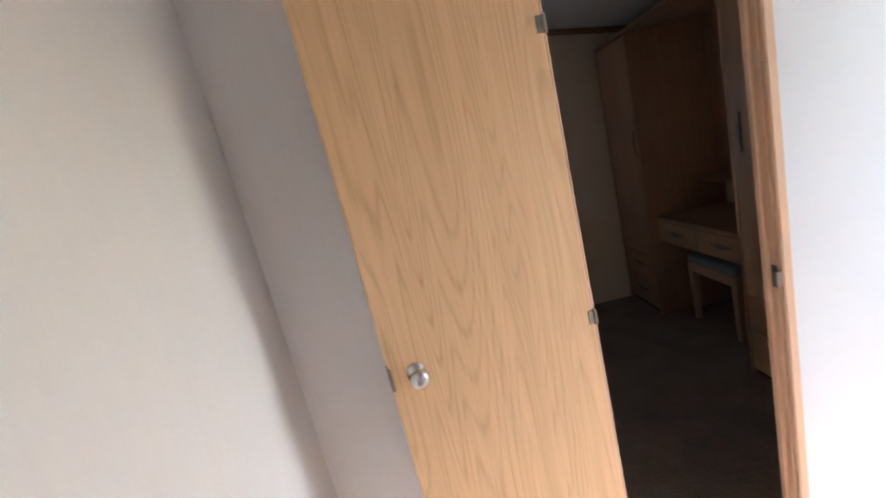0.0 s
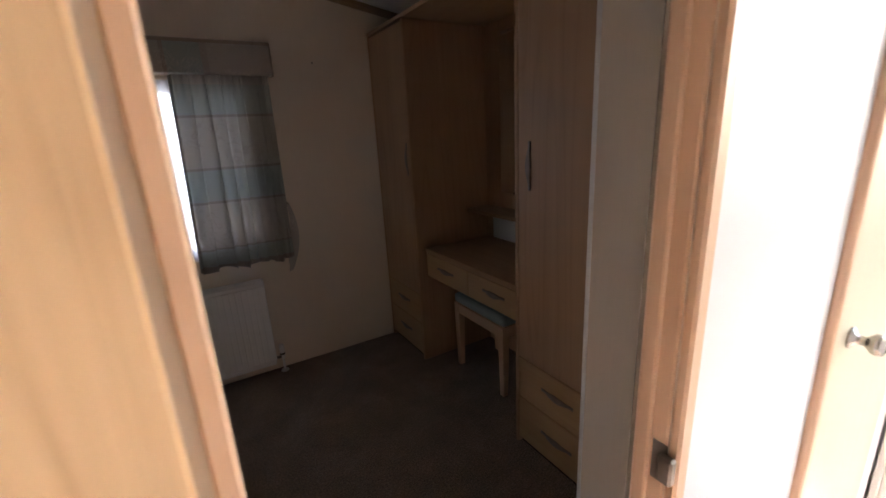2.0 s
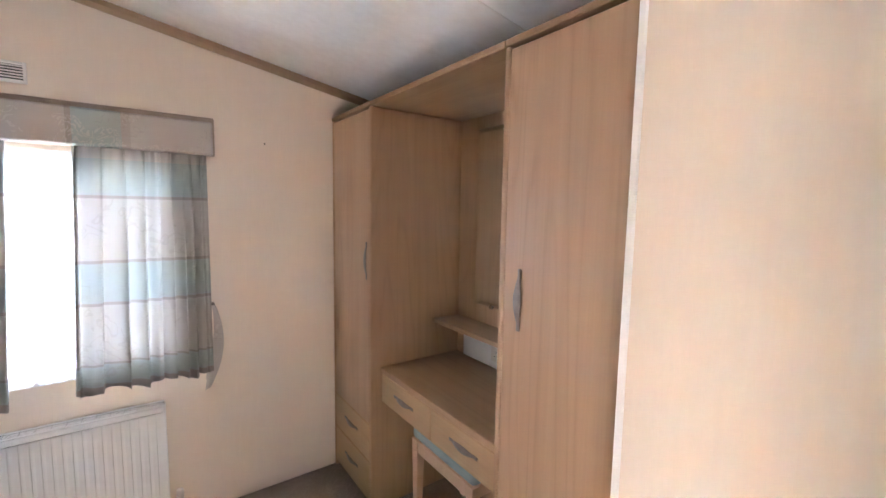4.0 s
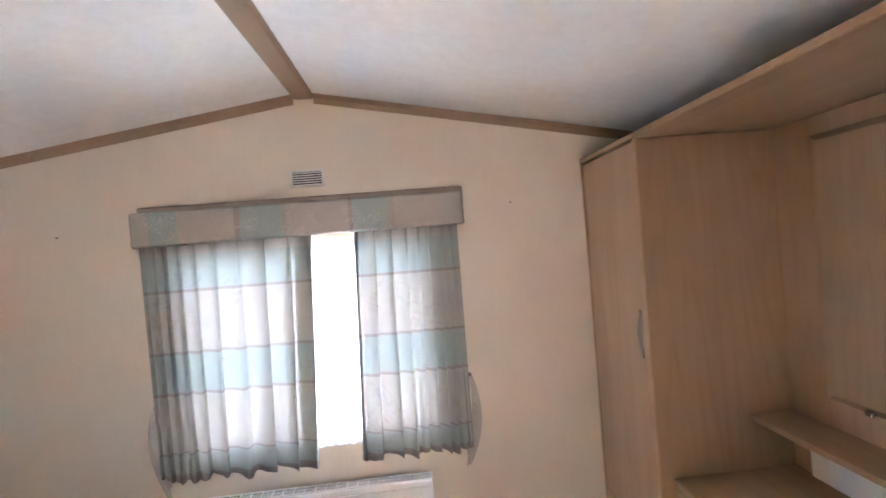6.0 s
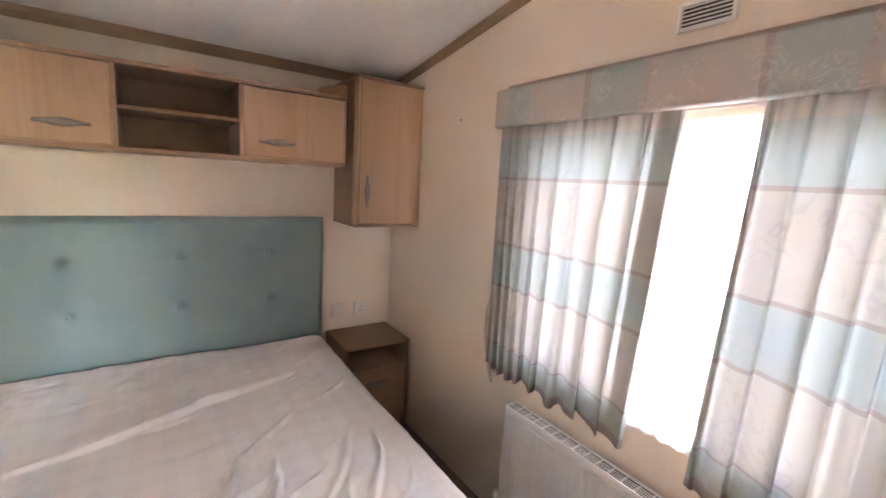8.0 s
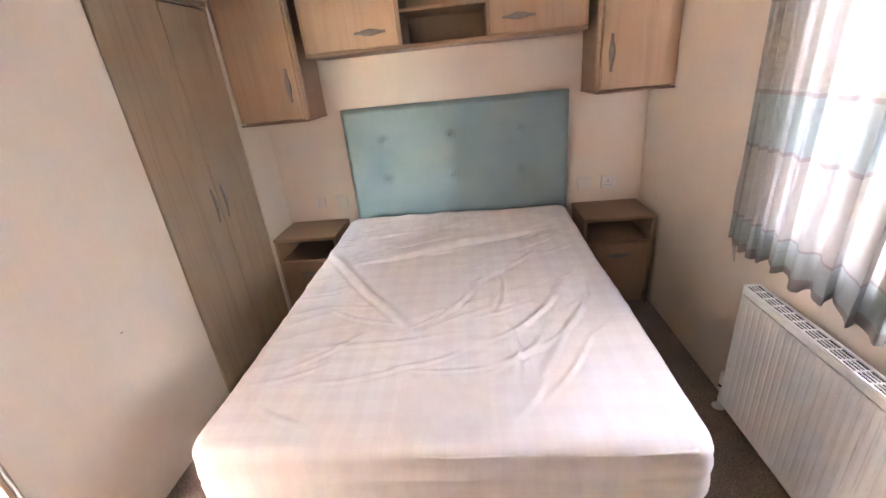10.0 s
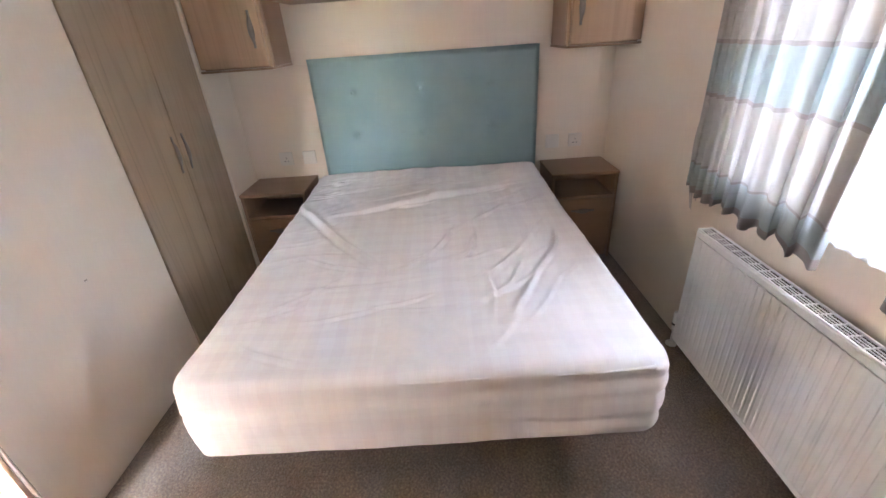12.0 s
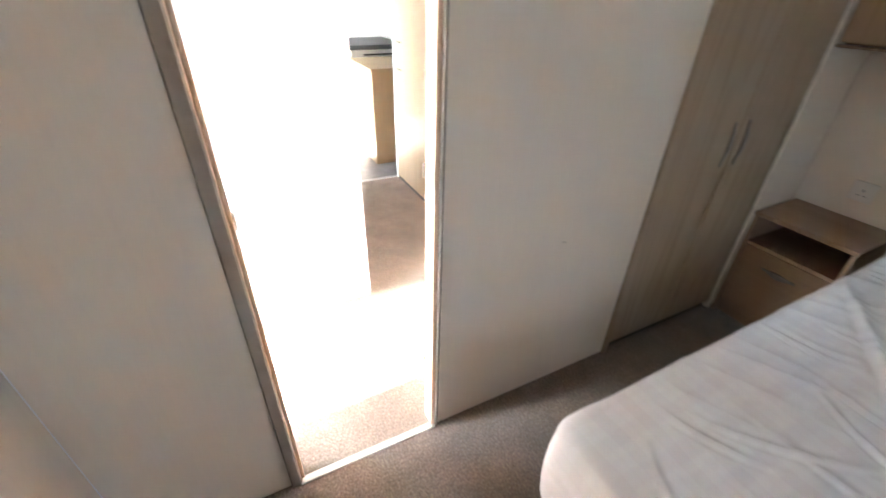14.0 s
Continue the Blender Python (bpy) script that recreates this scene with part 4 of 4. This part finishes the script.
def headboard_mesh():
    y0, y1, z0, z1, xf = 1.374, 2.728, 0.556, 1.272, -1.517
    buttons = [(y, z) for y in (1.612, 2.022, 2.432) for z in (0.832, 1.075)]
    def place(u, v):
        y, z = y0 + (y1 - y0) * u, z0 + (z1 - z0) * v
        e = min(y - y0, y1 - y, z - z0, z1 - z)
        x = xf - 0.030 * max(0.0, 1 - e / 0.03) ** 2
        for by, bz in buttons:
            d = math.hypot(y - by, z - bz)
            x -= 0.016 * math.exp(-(d / 0.022) ** 2) + 0.006 * math.exp(-(d / 0.07) ** 2)
        return (x, y, z)
    return sheet(150, 90, place), buttons, (y0, y1, z0, z1, xf)


hb = thing("headboard", (XW, 2.04, 0.545), "duck-egg blue padded headboard with six buttons", "headboard")
bm, buttons, (y0, y1, z0, z1, xf) = headboard_mesh()
part("padding", bm, M["duckegg"], hb)
slab(hb, "board", (XW + 0.001, xf - 0.030, y0 + 0.001, y1 - 0.001, z0, z1), M["duckegg"], "", 0.006)
for y, z in buttons:
    part("button", lathe([(0.009, 0), (0.011, 0.003), (0.009, 0.006), (0.003, 0.008), (0.001, 0.008)], (xf - 0.024, y, z), (1, 0, 0), 14), M["duckegg"], hb)

for y, w in ((1.110, 0.086), (1.262, 0.086), (2.842, 0.086), (2.988, 0.086)):
    socket(XW, 1, y, 0.695, w, 0.086, w > 0.08 and y in (1.110, 2.988), "white wall socket plate above a bedside table")

# ---- curtains, pelmet ----
def curtain(x0, x1, folds, seed, gathered, region=(0.0, 1.0, 0.0, 1.0), back=0.0, fine=(420, 36)):
    """Cloth laid in uneven pleats that lap over themselves; a region of it, set back a little, is a turned hem."""
    rnd = random.Random(seed)
    ph = [rnd.uniform(0, 6.28) for _ in range(6)]
    lap = [rnd.uniform(0.75, 2.5) for _ in range(40)]
    u0, u1, v0, v1 = region
    def place(a, c):
        u, v = u0 + (u1 - u0) * a, v0 + (v1 - v0) * c
        z0 = 0.722 + 0.010 * math.sin(u * 17 + ph[0]) + 0.006 * math.sin(u * 41 + ph[1])
        z = z0 + (1.742 - z0) * v
        outer = u if gathered > 0 else 1 - u
        # the outer edge is drawn in tighter pleats, and no two pleats are alike
        q = folds * (0.72 * outer + 0.28 * outer ** 3) + 0.22 * math.sin(7 * u + ph[2]) + 0.05 * math.sin(13 * u + ph[4] + 1.3 * v)
        k = 6.283 * q
        cell, f = int(math.floor(q + 40)), (q + 40) % 1.0
        e = f * f * (3 - 2 * f)
        over = lap[cell % 40] * (1 - e) + lap[(cell + 1) % 40] * e
        step = abs(x1 - x0) / (folds * (0.72 + 0.84 * outer * outer))
        ends = min(1.0, 9 * (1 - outer), 0.3 + 9 * outer)
        soft = 1.0 - 0.35 * max(0.0, v - 0.6) / 0.4
        shift = over * step / 6.283 * ends * soft
        amp = min(0.024, (0.007 + 0.006 * over) * (0.75 + 0.45 * (1 - v))) * ends
        x = x0 + (x1 - x0) * u + shift * math.sin(k) + 0.008 * (1 - v) * math.sin(u * 3.1 + ph[0]) + 0.042 * v * (1 - outer) ** 1.5
        y = 3.129 - amp * math.sin(k) + 0.004 * math.sin(2.3 * k + ph[1] + 0.7 * v) * (1 - v) + 0.002 * math.sin(k * 3.7 + ph[0]) * max(0.0, v - 0.8) * 5
        return (x, y + back, z)
    return sheet(fine[0], fine[1], place)


for x0, x1, folds, seed, g, label in ((-0.535, 0.145, 9, 4, -1, "thin patchwork curtain in teal and beige bands, half drawn"),
                                      (0.325, 0.832, 9, 9, 1, "thin patchwork curtain in teal and beige bands, gathered at the side")):
    c = thing("curtain", ((x0 + x1) / 2, 3.128, 0.72), label, "curtain", "window curtains")
    part("cloth", curtain(x0, x1, folds, seed, g), M["curtain"], c)
    part("bottom_hem", curtain(x0, x1, folds, seed, g, (0.0, 1.0, 0.0, 0.034), 0.003, (420, 2)), M["curtain"], c)
    part("side_hem", curtain(x0, x1, folds, seed, g, (0.925, 1.0, 0.034, 1.0) if g < 0 else (0.0, 0.06, 0.034, 1.0), 0.003, (24, 36)), M["curtain"], c)
    part("heading_tape", boxes((x0 + 0.005, x1 - 0.005, 3.140, 3.150, 1.745, 1.768)), M["white"], c)


def tieback(x, s):
    """A crescent band, folded double, hangs from a hook and swings in to a point."""
    t = thing("curtain_tieback", (x, 3.16, 0.655), "patchwork curtain tieback hanging loose from a hook", "tieback", "curtain tiebacks")
    def strip(y, inset, lo):
        def place(u, v):
            w = 1 - v
            z = lo + (1.036 - lo) * v
            mid = x + s * (0.004 + 0.022 * math.sin(math.pi * w ** 0.85) - 0.036 * w * w)
            half = 0.004 + 0.022 * math.sin(math.pi * (0.05 + 0.87 * w ** 1.3)) ** 0.8 - inset
            return (mid + (u - 0.5) * 2 * half, y + 0.004 * math.sin(u * 4 + v * 5), z + 0.012 * (u - 0.5) * s * w)
        return sheet(10, 26, place)
    part("band", strip(3.160, 0.0, 0.630), M["pelmet"], t)
    part("inner_band", strip(3.172, 0.004, 0.675), M["pelmet"], t)
    part("hook", lathe([(0.008, 0), (0.008, 0.004), (0.004, 0.006), (0.004, 0.022), (0.007, 0.026), (0.001, 0.028)], (x + s * 0.004, YN, 1.038), (0, -1, 0), 12), M["nickel"], t)


tieback(-0.542, -1)
tieback(0.838, 1)

vo = thing("voile_curtain", (0.15, 3.17, 0.79), "white voile net curtain across the window", "net curtain")
part("cloth", sheet(260, 20, lambda u, v: (-0.43 + 1.16 * u, 3.168 + 0.006 * math.sin(u * 150 + 0.6 * math.sin(v * 3)) + 0.003 * math.sin(u * 61), 0.785 + 0.93 * v)), M["voile"], vo)

pe = thing("pelmet", (0.147, YN, 1.725), "padded patchwork pelmet in teal and taupe blocks", "pelmet")
PX0, PX1, PZ0, PZ1 = -0.548, 0.858, 1.734, 1.882
part("backing_board", boxes((PX0 - 0.004, PX1 + 0.014, 3.160, YN - 0.001, PZ0 + 0.004, PZ1 + 0.029), bevel=0.006, segments=2), M["backing"], pe)
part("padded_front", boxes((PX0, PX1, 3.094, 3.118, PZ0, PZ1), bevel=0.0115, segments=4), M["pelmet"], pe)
part("top_board", boxes((PX0 + 0.002, PX1 - 0.002, 3.119, 3.159, PZ1 - 0.018, PZ1 - 0.003)), M["backing"], pe)
for x in (PX0 + 0.001, PX1 - 0.013):
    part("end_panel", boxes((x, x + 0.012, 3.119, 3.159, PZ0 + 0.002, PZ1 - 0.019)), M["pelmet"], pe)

# ---- radiator ----
ra = thing("radiator", (0.13, YN, 0.06), "white ribbed panel radiator under the window", "radiator")
QX0, QX1, QZ0, QZ1, QF, QB = -0.356, 0.630, 0.070, 0.618, 3.108, 3.168


def ribbed():
    n, outline = 30, []
    step = (QX1 - QX0 - 0.05) / n
    outline.append((QX0, QB - 0.012))
    outline.append((QX0, QF + 0.004))
    for i in range(n):
        x = QX0 + 0.025 + i * step
        outline += [(x + step * 0.10, QF), (x + step * 0.62, QF), (x + step * 0.70, QF + 0.0018), (x + step * 0.84, QF + 0.0018)]
    outline += [(QX1, QF + 0.004), (QX1, QB - 0.012)]
    bm = prism(outline, QZ0 + 0.03, QZ1 - 0.035)
    return bm


part("panel", ribbed(), M["radiator"], ra)
for z0, z1 in ((QZ0, QZ0 + 0.0295), (QZ1 - 0.0345, QZ1 - 0.006)):
    part("panel_edge", boxes((QX0 + 0.001, QX1 - 0.001, QF + 0.001, QB - 0.013, z0, z1), bevel=0.006, segments=2), M["radiator"], ra)
for x in (QX0 - 0.003, QX1 + 0.001):
    part("end_cover", boxes((x, x + 0.002, QF + 0.004, QB, QZ0 + 0.02, QZ1 - 0.001)), M["radiator"], ra)
for y0, y1 in ((QF + 0.002, QF + 0.008), (QB - 0.006, QB)):
    part("grille_rail", boxes((QX0, QX1, y0, y1, QZ1 - 0.0055, QZ1 + 0.001), bevel=0.001), M["radiator"], ra)
# flat dark strip painted for the shade down between the grille bars
part("grille_well", boxes((QX0 + 0.002, QX1 - 0.002, QF + 0.0085, QB - 0.0065, QZ1 - 0.0055, QZ1 - 0.0045)), M["dark"], ra)
for i in range(22):
    x = QX0 + 0.004 + i * (QX1 - QX0 - 0.012) / 21
    g = part("grille_bar", boxes((x, x + 0.003, QF + 0.0085, QB - 0.0065, QZ1 - 0.004, QZ1)), M["radiator"], ra)
for k in range(3):
    y = QF + 0.0185 + 0.0105 * k
    part("grille_slat", boxes((QX0 + 0.004, QX1 - 0.004, y, y + 0.0016, QZ1 - 0.004, QZ1 - 0.001)), M["radiator"], ra)
for x in (QX0 + 0.12, QX1 - 0.12):
    part("bracket", boxes((x - 0.02, x + 0.02, QB + 0.001, YN - 0.001, QZ0 + 0.05, QZ1 - 0.06)), M["radiator"], ra)
for x, s in ((QX1, 1), (QX0, -1)):
    px = x + s * 0.042
    v = part("valve", lathe([(0.009, 0), (0.013, 0.004), (0.013, 0.030), (0.010, 0.036), (0.015, 0.040), (0.016, 0.085), (0.013, 0.094), (0.001, 0.095)], (px, 3.140, 0.085), (0, 0, 1), 16), M["white"], ra, "white radiator valve with dark collar")
    part("collar", lathe([(0.0135, 0), (0.0155, 0.002), (0.0155, 0.012), (0.0135, 0.014)], (px, 3.140, 0.112), (0, 0, 1), 16), M["black"], v)
    part("connector", pipe([(x - s * 0.002, 3.140, 0.100), (px, 3.140, 0.100)], 0.009), M["chrome"], ra)
    part("riser_pipe", pipe([(px, 3.140, 0.085), (px, 3.140, 0.0)], 0.0075), M["white"], ra)
    part("floor_collar", lathe([(0.024, 0), (0.024, 0.005), (0.012, 0.012), (0.0078, 0.012)], (px, 3.140, 0.001), (0, 0, 1), 18), M["white"], ra)

# ---- vent, spotlight, nails, marks ----
ve = thing("air_vent", (0.17, YN, 1.985), "small white louvred air vent high on the wall", "air vent")
VX0, VX1, VZ0, VZ1 = 0.105, 0.254, 1.956, 2.034
part("backing", boxes((VX0 + 0.004, VX1 - 0.004, YN - 0.003, YN - 0.001, VZ0 + 0.004, VZ1 - 0.004)), M["black"], ve)
for x0, x1, z0, z1 in ((VX0, VX0 + 0.010, VZ0, VZ1), (VX1 - 0.010, VX1, VZ0, VZ1), (VX0 + 0.010, VX1 - 0.010, VZ0, VZ0 + 0.012), (VX0 + 0.010, VX1 - 0.010, VZ1 - 0.010, VZ1)):
    part("frame", boxes((x0, x1, YN - 0.014, YN - 0.0005, z0, z1), bevel=0.002), M["white"], ve)
for k in range(5):
    z = VZ0 + 0.017 + k * 0.0105
    part("slat", prism([(YN - 0.012, z), (YN - 0.004, z + 0.005), (YN - 0.004, z + 0.0075), (YN - 0.012, z + 0.0025)], VX0 + 0.010, VX1 - 0.010, "x"), M["white"], ve)

LX, LY = -0.765, 2.545
LZ = ceil_z(LX)
sp = thing("ceiling_spotlight", (LX, LY, LZ), "small chrome ceiling spotlight on a white rose, switched off", "spotlight")
down = Vector((-SLOPE, 0, -1)).normalized()
part("rose", lathe([(0.036, -0.002), (0.036, 0.007), (0.031, 0.012), (0.010, 0.014), (0.001, 0.014)], (LX, LY, LZ), down, 28), M["white"], sp)
aim = Vector((0.72, -0.48, -0.50)).normalized()
hp = Vector((LX, LY, LZ)) + down * 0.016
part("stem", pipe([hp, hp + down * 0.014], 0.007), M["chrome"], sp)
hd = part("head", lathe([(0.006, -0.010), (0.022, -0.006), (0.030, 0.006), (0.031, 0.034), (0.029, 0.037), (0.020, 0.028), (0.001, 0.024)], hp + down * 0.022, aim, 24), M["bezel"], sp, "chrome cup-shaped lamp head")
part("bulb", lathe([(0.019, 0.0), (0.016, 0.008), (0.009, 0.013), (0.001, 0.015)], hp + down * 0.022 + aim * 0.025, aim, 20), M["chrome"], hd)

for x, z in ((1.096, 1.820), (-0.900, 1.810)):
    nl = thing("nail", (x, YN, z), "small dark steel nail in the papered wall", "nail", "picture nails")
    part("head", lathe([(0.0015, 0), (0.0015, 0.008), (0.0045, 0.008), (0.004, 0.010), (0.001, 0.0105)], (x, YN, z), (0, -1, 0), 10), M["nail"], nl)
sc = thing("wall_scuff", (-0.125, YS, 0.686), "small dark scuff on the papered partition", "scuff", kind="structure")
part("mark", boxes((-0.132, -0.120, YS + 0.0003, YS + 0.0010, 0.684, 0.688)), M["backing"], sc)
sc = thing("wall_scuff", (0.62, 0.031, 0.40), "small grey scuff on the white lobby wall", "scuff", kind="structure")
part("mark", boxes((0.615, 0.632, 0.0312, 0.0318, 0.398, 0.403)), M["backing"], sc)

# ---- passage and kitchen beyond ----
hc = thing("passage_cupboard_door", (-0.41, -1.08, 0), "pale wood-effect passage cupboard door, closed", "cupboard door", kind="structure")
part("door_leaf", boxes((-0.428, -0.408, -1.376, -0.794, 0.03, 1.855), bevel=0.002), M["passage_wood"], hc)
for z in (0.06, 0.905, 1.70):
    part("hinge", boxes((-0.410, -0.402, -0.846, -0.828, z - 0.025, z + 0.025), bevel=0.001), M["nickel"], hc)
for z in (0.875, 1.055):
    part("handle", boxes((-0.408, -0.396, -1.33, -1.25, z - 0.006, z + 0.006), bevel=0.003), M["nickel"], hc)
part("plinth", boxes((-0.430, -0.412, -1.376, -0.794, 0.0, 0.029)), M["dark"], hc)

ku = thing("kitchen_unit", (-0.4, -2.75, 0), "white kitchen base unit with black handles", "kitchen unit")
slab(ku, "body", (-0.90, 0.10, -3.05, -2.45, 0.10, 0.865), M["white"])
slab(ku, "plinth", (-0.90, 0.08, -3.02, -2.52, 0.0, 0.099), M["dark"])
for x0, x1 in ((-0.897, -0.402), (-0.398, 0.097)):
    d = slab(ku, "door", (x0, x1, -2.449, -2.430, 0.33, 0.862), M["white"], "", 0.002)
    slab(d, "handle", (x0 + 0.10, x1 - 0.10, -2.429, -2.412, 0.815, 0.830), M["black"], "black bar handle", 0.003)
    d = slab(ku, "drawer", (x0, x1, -2.449, -2.430, 0.11, 0.325), M["white"], "", 0.002)
    slab(d, "handle", (x0 + 0.10, x1 - 0.10, -2.429, -2.412, 0.295, 0.310), M["black"], "black bar handle", 0.003)
kt = thing("worktop", (-0.4, -2.75, 0.866), "dark grey kitchen worktop", "worktop")
slab(kt, "top", (-0.92, 0.12, -3.06, -2.41, 0.866, 0.906), M["worktop"], "", 0.004)
ke = thing("kitchen_cabinet", (-0.8, -2.05, 0), "wood-effect kitchen cabinet end panel", "kitchen unit")
slab(ke, "body", (-1.30, -0.345, -2.36, -1.74, 0.0, 0.790), M["passage_wood"])
slab(ke, "top", (-1.31, -0.335, -2.37, -1.73, 0.791, 0.810), M["passage_wood"])

# ---- outside ----
structure("ground", boxes((-300, 300, -300, 300, -0.62, -0.60)), M["grass"], "sunlit mown lawn round the caravan", "grass")
structure("caravan_skirt", boxes((XW - 0.12, XE + 0.09, -3.62, YN + 0.08, -0.60, -0.065)), M["skin"], "cream skirt under the caravan", "skirting")


def hedge_mesh(x, y0, y1, height, count, seed):
    rnd = random.Random(seed)
    bm = bmesh.new()
    for _ in range(count):
        y = rnd.uniform(y0, y1)
        top = height * (0.75 + 0.25 * noise.noise((y * 0.35, 1.0, seed)) + 0.1 * noise.noise((y * 1.7, 4.0, seed)))
        z = -0.6 + top * rnd.random() ** 0.7
        c = Vector((x + rnd.gauss(0, 0.25), y, z))
        s = rnd.uniform(0.04, 0.09)
        q = Euler((rnd.uniform(0, 6.3), rnd.uniform(0, 6.3), rnd.uniform(0, 6.3))).to_matrix()
        vs = [bm.verts.new(c + q @ Vector(p) * s) for p in ((-1, 0, 0), (0, -0.45, 0.12), (1, 0, 0), (0, 0.45, 0.12))]
        bm.faces.new(vs)
    return bm


hg = thing("hedge", (8.6, 2, -0.6), "low dark green leafy hedge across the lawn", "hedge", kind="stuff")
part("foliage", hedge_mesh(8.6, -8, 12, 0.72, 9000, 3), M["leaf"], hg)
